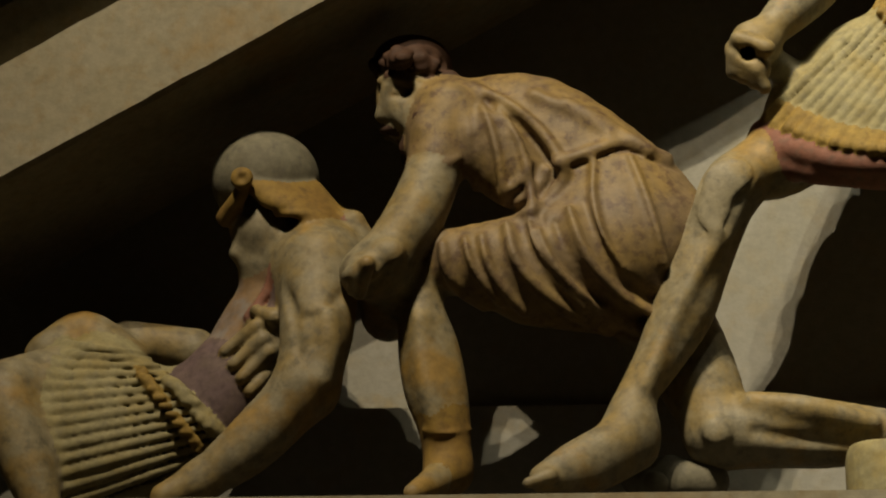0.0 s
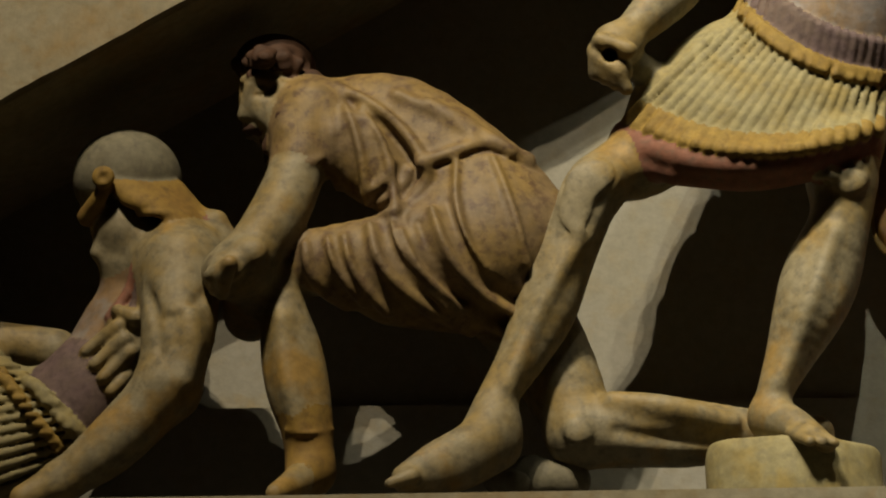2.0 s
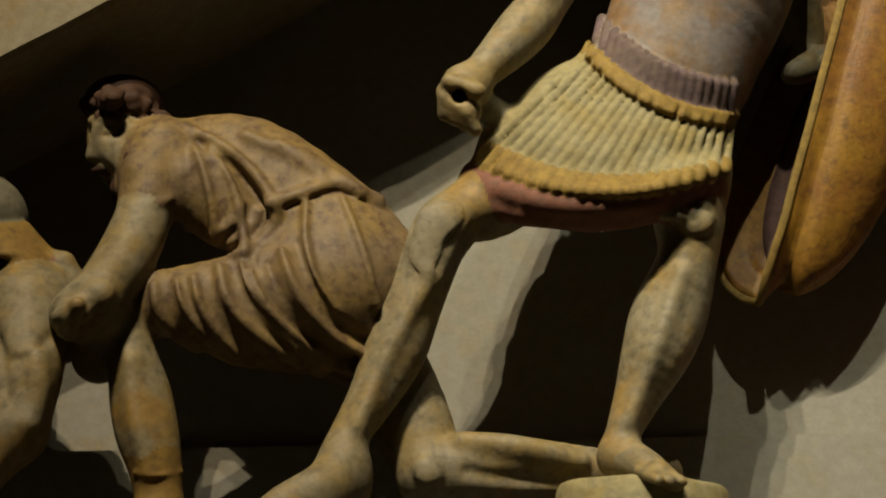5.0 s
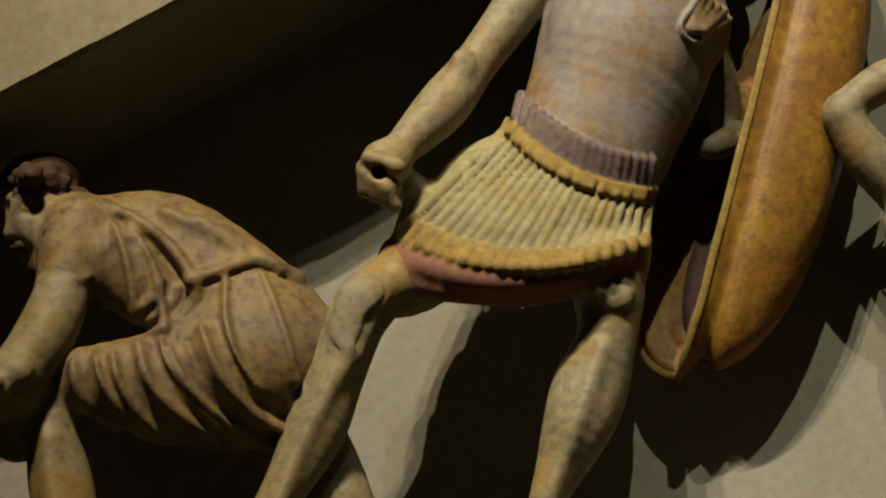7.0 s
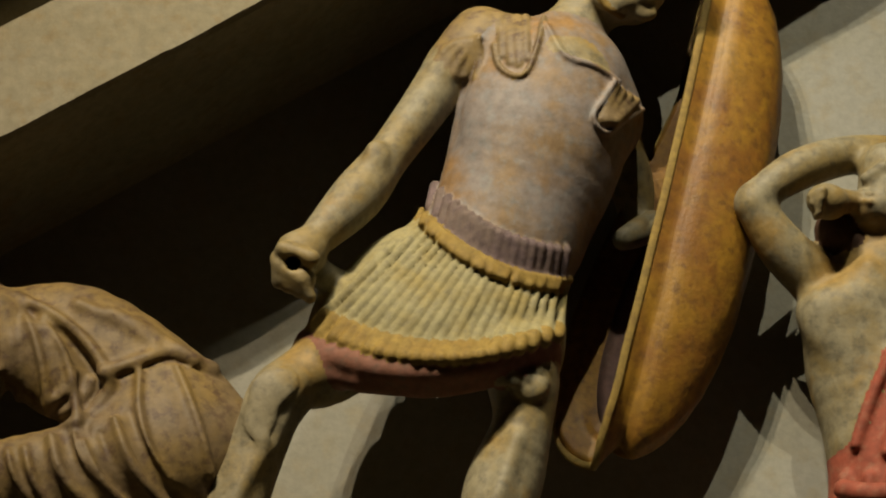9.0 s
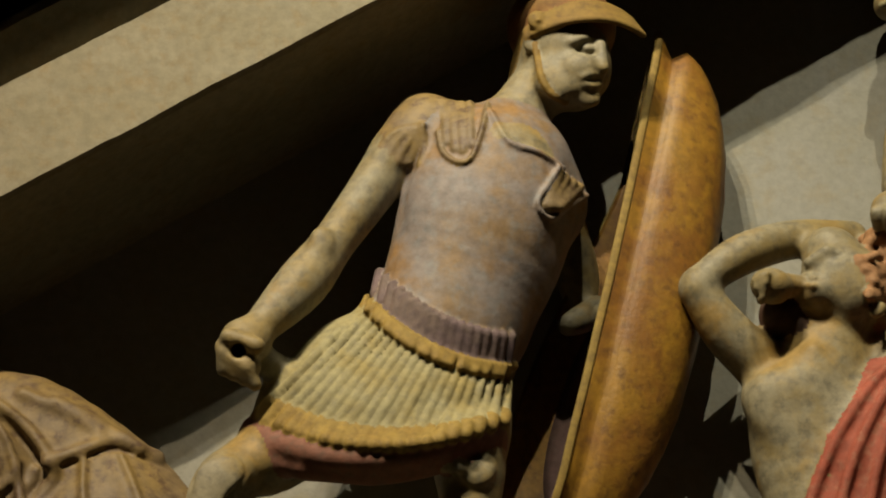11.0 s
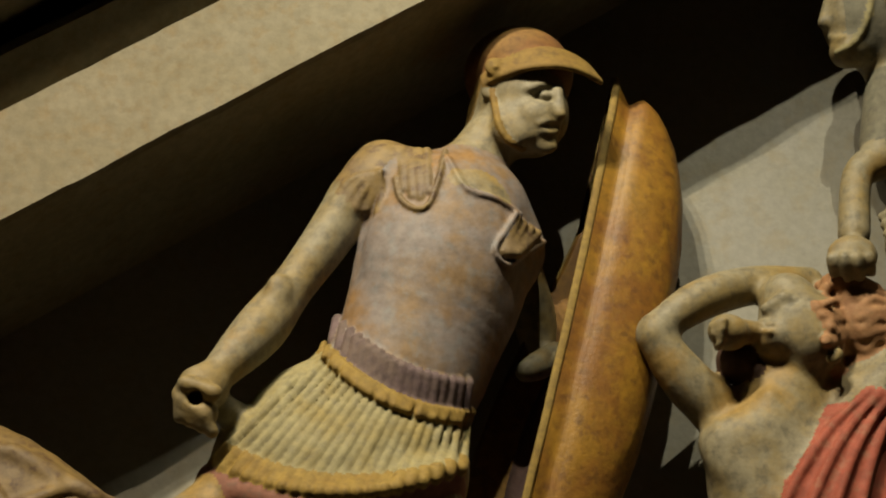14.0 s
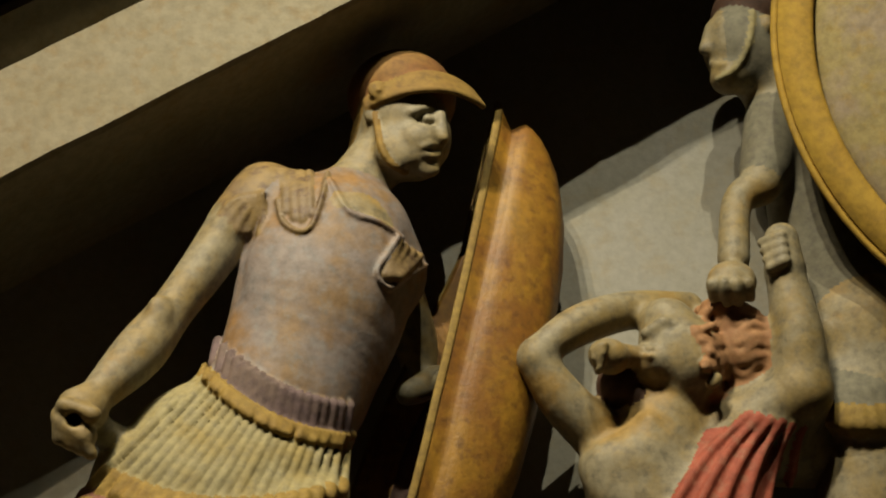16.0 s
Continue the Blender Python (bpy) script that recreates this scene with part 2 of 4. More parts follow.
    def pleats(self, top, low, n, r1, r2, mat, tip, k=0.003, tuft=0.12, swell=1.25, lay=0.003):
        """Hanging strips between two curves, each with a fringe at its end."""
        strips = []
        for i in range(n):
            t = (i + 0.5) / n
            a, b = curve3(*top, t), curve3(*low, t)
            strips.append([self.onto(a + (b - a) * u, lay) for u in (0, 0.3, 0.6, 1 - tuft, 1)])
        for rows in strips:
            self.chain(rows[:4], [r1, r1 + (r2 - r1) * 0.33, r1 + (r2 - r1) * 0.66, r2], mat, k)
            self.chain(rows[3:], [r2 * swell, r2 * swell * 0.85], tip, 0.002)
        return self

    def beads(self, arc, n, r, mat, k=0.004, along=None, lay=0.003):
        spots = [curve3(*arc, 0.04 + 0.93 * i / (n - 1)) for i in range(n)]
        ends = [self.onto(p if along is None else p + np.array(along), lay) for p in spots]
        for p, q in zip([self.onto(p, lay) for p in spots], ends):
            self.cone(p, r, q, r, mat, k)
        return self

    def skin(self, name, label, category="statue"):
        f, h = self.f, self.h
        np.maximum(f, (LEDGE - 0.001 - self.axes[2]).astype(np.float32)[None, None, :], out=f)
        np.maximum(f, (self.axes[1] - BACK - 0.01).astype(np.float32)[None, :, None], out=f)
        inside = f < 0
        s = [slice(None, -1), slice(1, None)]
        count = np.zeros(self.n - 1, np.int8)
        for a in (0, 1):
            for b in (0, 1):
                for c in (0, 1):
                    count += inside[s[a], s[b], s[c]]
        cells = (count > 0) & (count < 8)
        idx = np.argwhere(cells)
        number = np.full(self.n - 1, -1, np.int32)
        number[cells] = np.arange(len(idx))
        total, hits = np.zeros((len(idx), 3)), np.zeros(len(idx))
        for axis in range(3):
            for u in (0, 1):
                for v in (0, 1):
                    o0 = np.zeros(3, int)
                    o0[(axis + 1) % 3], o0[(axis + 2) % 3] = u, v
                    o1 = o0.copy()
                    o1[axis] = 1
                    f0, f1 = f[tuple((idx + o0).T)], f[tuple((idx + o1).T)]
                    cross = (f0 < 0) != (f1 < 0)
                    t = f0 / np.where(cross, f0 - f1, 1)
                    p = o0 + t[:, None] * (o1 - o0)
                    total[cross] += p[cross]
                    hits += cross
        verts = self.lo + h * (idx + total / hits[:, None])
        quads = []
        for axis in range(3):
            a, b = [slice(None)] * 3, [slice(None)] * 3
            a[axis], b[axis] = slice(None, -1), slice(1, None)
            lo_in, hi_in = inside[tuple(a)], inside[tuple(b)]
            e = np.argwhere(lo_in != hi_in)
            u, v = (axis + 1) % 3, (axis + 2) % 3
            e = e[(e[:, u] > 0) & (e[:, v] > 0) & (e[:, u] < self.n[u] - 1) & (e[:, v] < self.n[v] - 1)]
            du, dv = np.eye(3, dtype=int)[u], np.eye(3, dtype=int)[v]
            q = np.stack([number[tuple((e - o).T)] for o in (du + dv, dv, 0 * du, du)], 1)
            flip = ~lo_in[tuple(e.T)]
            q[flip] = q[flip][:, ::-1]
            quads.append(q)
        quads = np.concatenate(quads)
        quads = quads[(quads >= 0).all(1)]
        for _ in range(5):
            near, num = np.zeros_like(verts), np.zeros(len(verts))
            mid = verts[quads].mean(1)
            for j in range(4):
                np.add.at(near, quads[:, j], mid)
                np.add.at(num, quads[:, j], 1)
            verts = verts + 0.4 * (near / np.maximum(num, 1)[:, None] - verts)
        mats = self.m[tuple(np.minimum(np.rint((verts[quads].mean(1) - self.lo) / h).astype(int), self.n - 1).T)]
        used = sorted(set(mats.tolist()))
        me = bpy.data.meshes.new(name)
        me.vertices.add(len(verts))
        me.vertices.foreach_set("co", verts.astype(np.float32).ravel())
        me.loops.add(quads.size)
        me.loops.foreach_set("vertex_index", quads.astype(np.int32).ravel())
        me.polygons.add(len(quads))
        me.polygons.foreach_set("loop_start", np.arange(0, quads.size, 4, dtype=np.int32))
        for i in used:
            me.materials.append(SET[i])
        me.polygons.foreach_set("material_index", np.searchsorted(used, mats).astype(np.int32))
        me.polygons.foreach_set("use_smooth", np.ones(len(quads), bool))
        me.update(calc_edges=True)
        me.validate()
        return tagged(new(name, me), label, category, "statues in the gable")


# ---- structure ----
LEDGE, BACK, FRONT, LIP = 2.39, 0.235, -0.160, -0.25
wall = tagged(box("wall_back", (-3.2, BACK, 1.9), (3.6, BACK + 0.2, 5.4), WALL), "pale plaster back wall of the gable", "wall", kind="structure")
tagged(box("plinth", (-3.2, BACK - 0.03, LEDGE + 0.002), (3.6, BACK - 0.002, LEDGE + 0.256), WALL), "low pale plaster step along the gable wall", "trim", kind="structure")
tagged(box("ledge", (-3.2, LIP, LEDGE - 0.14), (3.6, LIP + 0.05, LEDGE), STONE), "pale stone lip of the ledge", "ledge", kind="structure")
# unseen top of the ledge, split off and darkened to reduce bounced light
tagged(box("ledge_bed", (-3.2, LIP + 0.052, LEDGE - 0.14), (3.6, BACK - 0.002, LEDGE - 0.003), LOW_BOUNCE), "unseen bed under the statues, darkened to cut bounced light", "ledge", kind="structure")
tagged(box("ledge_fascia", (-3.2, LIP + 0.06, 1.9), (3.6, LIP + 0.26, LEDGE - 0.142), STONE), "pale stone band under the ledge", "trim", kind="structure")

# raking cornice: a profile of depth and height swept up the slope
RAKE = (3.7774, 0.5625)
def cornice():
    ax, az = -2.5, RAKE[0] - 2.5 * RAKE[1]
    bx, bz = 2.6, RAKE[0] + 2.6 * RAKE[1]
    prof = [(BACK, 0.0), (FRONT + 0.012, 0.0), (FRONT, 0.006), (FRONT, 0.204), (FRONT + 0.04, 0.207), (FRONT + 0.04, 0.222),
            (FRONT - 0.034, 0.285), (FRONT - 0.038, 0.300), (FRONT + 0.01, 0.303), (FRONT + 0.01, 0.335), (FRONT - 0.12, 0.360), (FRONT - 0.13, 0.50), (BACK, 0.60)]
    n, count = len(prof), 240
    verts = []
    for k in range(count):
        t = k / (count - 1)
        x, z = ax + (bx - ax) * t, az + (bz - az) * t
        for j, (y, w) in enumerate(prof):
            worn = 0.0035 * noise.noise((x * 9, j * 3.1, 0)) + 0.0025 * noise.noise((x * 31, j * 3.1, 5)) if 0 < j < n - 1 else 0
            verts.append((x, y + worn * 0.5, z + w + worn))
    faces = [(k * n + i, k * n + (i + 1) % n, (k + 1) * n + (i + 1) % n, (k + 1) * n + i) for k in range(count - 1) for i in range(n)]
    faces += [tuple(range(n - 1, -1, -1)), tuple(range((count - 1) * n, count * n))]
    ob = mesh_object("raking_cornice", verts, faces, STONE)
    return tagged(ob, "pale stone raking cornice with stepped mouldings", "cornice", kind="structure")
cornice()

# the dim gallery round the viewer
for name, lo, hi in (("floor", (-6, -8, -0.2), (6, 1, 0)), ("ceiling", (-6, -8, 8.1), (6, 1, 8.3)), ("wall_north", (-6, 0.6, 0.002), (6, 0.8, 8.098)),
                     ("wall_south", (-6, -8.2, 0.002), (6, -8.0, 8.098)), ("wall_west", (-6.2, -8, 0.002), (-6.0, 1, 8.098)), ("wall_east", (6.0, -8, 0.002), (6.2, 1, 8.098))):
    tagged(box(name, lo, hi, DARK), "dark painted gallery " + name.split("_")[0], name.split("_")[0], kind="structure")
tagged(box("gable_support", (-3.2, LIP + 0.1, 0.002), (3.6, 0.45, 1.898), DARK), "dark wall that carries the gable", "wall", kind="structure")


# ---- statues ----
def standing_warrior():
    s = Clay((-0.82, -0.40, 2.36), (0.46, 0.33, 3.96), 0.0032)
    # under-tunic and skirt
    s.chain([(-0.022, 0.020, 3.202), (-0.074, 0.010, 3.110), (-0.135, 0.010, 3.015)], [0.1020, 0.1474, 0.2097], cr, 0.02, 0.55)
    s.slice((-0.371, 0.050, 3.024), (0.074, 0.090, 3.024), (-0.195, -0.120, 2.900))
    s.bow((-0.367, 0.050, 3.041), (-0.211, -0.170, 2.830), (0.050, 0.090, 3.035), 0.0240, pk, 0.006, lay=-0.002)
    s.bow((-0.355, 0.050, 3.060), (-0.201, -0.170, 2.852), (0.050, 0.090, 3.050), 0.0240, pk, 0.006, lay=-0.004)
    s.pleats(((-0.153, 0.030, 3.260), (-0.083, -0.170, 3.049), (0.091, 0.050, 3.133)), ((-0.338, 0.060, 3.083), (-0.178, -0.220, 2.857), (0.079, 0.080, 3.062)), 21, 0.0061, 0.0109, cr, ye, 0.001, lay=0.007)
    # legs
    s.chain([(-0.203, 0.030, 3.077), (-0.308, -0.010, 2.982), (-0.358, -0.030, 2.952), (-0.385, -0.040, 2.925)], [0.0756, 0.0600, 0.0478, 0.0460], fl, 0.02)
    s.chain([(-0.385, -0.040, 2.930), (-0.415, -0.040, 2.865), (-0.448, -0.030, 2.799), (-0.470, -0.030, 2.726), (-0.507, -0.040, 2.647), (-0.548, -0.060, 2.571), (-0.552, -0.060, 2.531)], [0.0442, 0.0460, 0.0524, 0.0488, 0.0368, 0.0285, 0.0322], fl, 0.015)
    s.bow((-0.409, -0.100, 2.821), (-0.479, -0.100, 2.722), (-0.523, -0.090, 2.593), 0.0060, fl, 0.024, lay=-0.001)
    s.dot((-0.394, -0.100, 2.923), 0.0276, 0.005, 0.0184, fl, 0.03)
    s.dot((-0.421, -0.100, 2.874), 0.0166, 0.004, 0.0202, fl, 0.03)
    s.chain([(-0.542, -0.060, 2.540), (-0.579, -0.090, 2.498), (-0.632, -0.120, 2.465), (-0.675, -0.150, 2.438)], [0.0350, 0.0368, 0.0313, 0.0175], fl, 0.03)
    s.chain([(-0.539, -0.050, 2.503), (-0.604, -0.100, 2.452), (-0.668, -0.140, 2.432)], [0.0294, 0.0239, 0.0129], fl, 0.03)
    for i in range(5):
        toe = np.array((-0.664, -0.165, 2.436)) + np.array((0.010, 0.020, 0.003)) * i
        s.cone(toe, 0.0129, toe + np.array((-0.030 + 0.004 * i, -0.012, -0.013)), 0.0083, fl, 0.006)
    s.chain([(-0.108, 0.030, 3.075), (-0.014, -0.010, 3.004), (-0.005, -0.030, 2.939)], [0.0756, 0.0600, 0.0534], fl, 0.02)
    s.chain([(-0.004, -0.030, 2.958), (-0.004, -0.030, 2.916), (-0.012, -0.030, 2.860), (-0.042, -0.020, 2.780), (-0.066, -0.030, 2.718), (-0.096, -0.030, 2.651), (-0.124, -0.040, 2.586), (-0.127, -0.040, 2.559)], [0.0515, 0.0524, 0.0478, 0.0598, 0.0534, 0.0377, 0.0267, 0.0285], fl, 0.015)
    s.bow((-0.026, -0.100, 2.821), (-0.066, -0.100, 2.714), (-0.121, -0.080, 2.588), 0.0060, fl, 0.024, lay=-0.001)
    s.dot((-0.041, -0.100, 2.921), 0.0258, 0.005, 0.0129, fl, 0.02, 20)
    s.dot((0.004, -0.100, 2.903), 0.0221, 0.006, 0.0166, fl, 0.02, -20)
    s.chain([(-0.132, -0.040, 2.546), (-0.102, -0.080, 2.525), (-0.057, -0.130, 2.483)], [0.0340, 0.0283, 0.0142], fl, 0.02)
    for i in range(3):
        s.cone(((-0.082, -0.110, 2.508)[0] - 0.012 * i, -0.13 + 0.01 * i, (-0.082, -0.110, 2.506)[2]), 0.0104, ((-0.049, -0.130, 2.479)[0] - 0.018 * i, -0.155 - 0.006 * i, (-0.049, -0.130, 2.478)[2]), 0.0085, fl, 0.005)
    # cuirass
    s.chain([(-0.018, 0.000, 3.203), (0.008, 0.000, 3.273), (0.052, 0.000, 3.375), (0.084, 0.000, 3.469)], [0.1209, 0.1266, 0.1379, 0.1304], ma, 0.02, 0.80)
    s.chain([(0.130, 0.020, 3.395), (0.096, 0.030, 3.306), (0.053, 0.030, 3.204)], [0.0600, 0.0640, 0.0548], ma, 0.05, 0.9)
    s.ball((0.045, -0.045, 3.405), 0.0850, 0.0283, 0.0661, ma, 0.07)
    s.cone((-0.023, 0.000, 3.531), 0.0661, (0.172, 0.030, 3.425), 0.0600, ma, 0.04, 0.9)
    s.chain([(0.073, -0.060, 3.561), (0.100, -0.070, 3.494), (0.144, -0.080, 3.470), (0.184, -0.080, 3.438)], 0.0055, ma, 0.004, lay=0.002)
    # rope belts and ribbed belt
    s.beads(((-0.128, 0.030, 3.321), (-0.057, -0.180, 3.100), (0.098, 0.050, 3.196)), 18, 0.0092, pu, 0.002, (-0.010, 0.0, -0.040), 0.001)
    belt = ((-0.152, 0.030, 3.277), (-0.078, -0.190, 3.050), (0.092, 0.050, 3.143))
    s.bow(*belt, 0.0070, ye, 0.006, lay=0.001)
    s.beads(belt, 32, 0.0064, ye, 0.002, (-0.007, 0, -0.016), 0.006)
    # shoulder flaps with raised borders
    for dx, low in ((-0.021, 0.019), (-0.0075, 0.032), (0.0056, 0.034), (0.019, 0.024)):
        a, b = np.array((0.019 + dx, -0.080, 3.562)), np.array((0.015 + dx, -0.090, 3.503))
        s.chain([a, b, b - np.array((0, 0, low))], 0.0083, tu, 0.003, lay=-0.002)
    s.chain([(-0.018, -0.070, 3.520), (-0.013, -0.080, 3.475), (0.011, -0.090, 3.449), (0.034, -0.090, 3.460), (0.056, -0.080, 3.518), (0.070, -0.070, 3.570)], 0.0046, tu, 0.003, lay=0.004)
    for i in range(4):
        s.chain([np.array((0.176, -0.080, 3.428)) + np.array((0.011, 0, -0.0085)) * i, np.array((0.146, -0.090, 3.364)) + np.array((0.008, 0, -0.001)) * i], 0.0083, tu, 0.003, lay=-0.002)
    s.chain([(0.178, -0.080, 3.441), (0.156, -0.080, 3.408), (0.135, -0.090, 3.372), (0.144, -0.090, 3.347), (0.159, -0.090, 3.343), (0.192, -0.080, 3.369), (0.221, -0.070, 3.392)], 0.0046, ma, 0.003, lay=0.004)
    # neck and head
    s.chain([(0.098, 0.010, 3.538), (0.136, 0.000, 3.592), (0.179, 0.000, 3.646)], [0.0623, 0.0510, 0.0510], fl, 0.02)
    s.chain([(0.092, -0.050, 3.530), (0.134, -0.050, 3.518), (0.166, -0.050, 3.485)], [0.0189, 0.0227, 0.0132], fl, 0.01, how="paint", lay=0.0)
    s.ball((0.214, -0.010, 3.695), 0.0737, 0.0737, 0.0775, fl, 0.02, 10)
    s.ball((0.226, -0.035, 3.617), 0.0453, 0.0435, 0.0435, fl, 0.03)
    s.ball((0.269, -0.030, 3.659), 0.0227, 0.0378, 0.0472, fl, 0.02)
    s.dot((0.187, -0.060, 3.619), 0.0321, 0.0113, 0.0378, fl, 0.02)
    s.dot((0.234, -0.080, 3.633), 0.0246, 0.0113, 0.0170, fl, 0.02)
    s.dot((0.243, -0.088, 3.657), 0.0200, 0.0040, 0.0090, fl, 0.008, how="cut")
    s.dot((0.292, -0.075, 3.667), 0.0094, 0.0047, 0.0085, fl, 0.008, how="cut")
    s.dot((0.247, -0.078, 3.664), 0.0132, 0.0076, 0.0076, fl, 0.003, lay=0.002)
    s.chain([(0.217, -0.090, 3.671), (0.243, -0.100, 3.674), (0.267, -0.100, 3.664)], 0.0057, fl, 0.008, lay=0.002)
    s.cone(s.onto((0.268, -0.090, 3.663), 0.004), 0.0076, s.onto((0.266, -0.100, 3.614), 0.009), 0.0094, fl, 0.010)
    s.chain([(0.229, -0.092, 3.601), (0.246, -0.100, 3.603), (0.262, -0.092, 3.600)], 0.0038, fl, 0.006, lay=0.002)
    s.chain([(0.234, -0.090, 3.588), (0.245, -0.100, 3.580), (0.259, -0.090, 3.588)], 0.0047, fl, 0.006, lay=0.001)
    s.dot((0.240, -0.075, 3.568), 0.0189, 0.0113, 0.0142, fl, 0.012)
    # helmet with visor, cheek piece and neck guard
    s.ball((0.219, 0.010, 3.755), 0.0945, 0.0926, 0.0850, og, 0.008, 8)
    for i in range(25):
        t = i / 24
        a = curve3((0.151, -0.050, 3.715), (0.249, -0.120, 3.763), (0.333, -0.020, 3.748), t)
        b = curve3((0.148, -0.060, 3.700), (0.257, -0.145, 3.716), (0.351, -0.045, 3.706), t)
        s.cone(a, 0.0104, b, 0.0057, oc, 0.006)
    s.dot((0.165, -0.087, 3.717), 0.0189, 0.0085, 0.0189, oc, 0.003, lay=0.004)
    s.dot((0.163, -0.100, 3.709), 0.0104, 0.0066, 0.0104, oc, 0.003, how="cut", lay=0.004)
    s.dot((0.164, -0.096, 3.711), 0.0047, 0.0057, 0.0047, oc, 0.003, lay=0.0)
    s.chain([(0.160, -0.030, 3.722), (0.141, 0.000, 3.692), (0.126, 0.020, 3.651)], [0.0170, 0.0142, 0.0104], oc, 0.004)
    s.chain([(0.158, -0.070, 3.680), (0.161, -0.080, 3.617), (0.175, -0.080, 3.579), (0.198, -0.080, 3.560)], 0.0057, oc, 0.003, lay=0.001)
    s.dot((0.149, -0.065, 3.684), 0.0104, 0.0085, 0.0170, fl, 0.004, lay=0.003)
    # sleeve and the arm that hangs free
    s.chain([(-0.031, 0.000, 3.559), (-0.062, -0.010, 3.527), (-0.082, -0.010, 3.503)], [0.0623, 0.0529, 0.0453], tu, 0.02)
    for i in range(5):
        s.chain([(-0.041, -0.070, 3.532), ((-0.090, -0.070, 3.507)[0] + 0.012 * i, -0.07, (-0.089, -0.070, 3.517)[2] - 0.008 * i), ((-0.120, -0.070, 3.473)[0] + 0.017 * i, -0.07, (-0.120, -0.070, 3.473)[2] - 0.004 * i)], [0.0028, 0.0057, 0.0066], tu, 0.006, lay=0.0)
    s.chain([(-0.087, -0.010, 3.507), (-0.139, -0.020, 3.424), (-0.199, -0.030, 3.338), (-0.254, -0.050, 3.257), (-0.325, -0.080, 3.169)], [0.0435, 0.0397, 0.0359, 0.0425, 0.0283], fl, 0.012)
    s.dot((-0.218, -0.035, 3.341), 0.0189, 0.0113, 0.0246, fl, 0.015)
    s.ball((-0.348, -0.090, 3.144), 0.0397, 0.0340, 0.0340, fl, 0.02, 30)
    s.cone((-0.378, -0.100, 3.129), 0.0189, (-0.345, -0.100, 3.096), 0.0208, fl, 0.01)
    s.cone((-0.374, -0.120, 3.138), 0.0142, (-0.331, -0.125, 3.119), 0.0142, fl, 0.008)
    for i in range(4):
        s.cone(((-0.384, -0.120, 3.127)[0] + 0.012 * i, -0.11, (-0.385, -0.120, 3.117)[2] - 0.009 * i), 0.0104, ((-0.384, -0.120, 3.127)[0] + 0.016 * i, -0.095, (-0.385, -0.120, 3.094)[2] - 0.009 * i), 0.0113, fl, 0.005)
    q = s.onto((-0.360, -0.120, 3.112))
    s.cone(q + np.array((0, -0.05, -0.02)), 0.0123, q + np.array((0.0, 0.04, 0.02)), 0.0113, fl, 0.004, how="cut")
    s.cone((-0.322, -0.060, 3.124), 0.0236, (-0.281, 0.000, 3.119), 0.0264, gr, 0.01)
    # the arm behind the shield
    s.chain([(0.188, 0.090, 3.453), (0.226, 0.150, 3.353), (0.232, 0.165, 3.289)], [0.0440, 0.0380, 0.0300], fl, 0.02)
    s.chain([(0.250, 0.120, 3.270), (0.215, 0.090, 3.240), (0.190, 0.070, 3.222)], [0.0246, 0.0240, 0.0190], fl, 0.015)
    return s.skin("statue", "painted statue of a striding warrior in cuirass and pleated skirt", "statue")


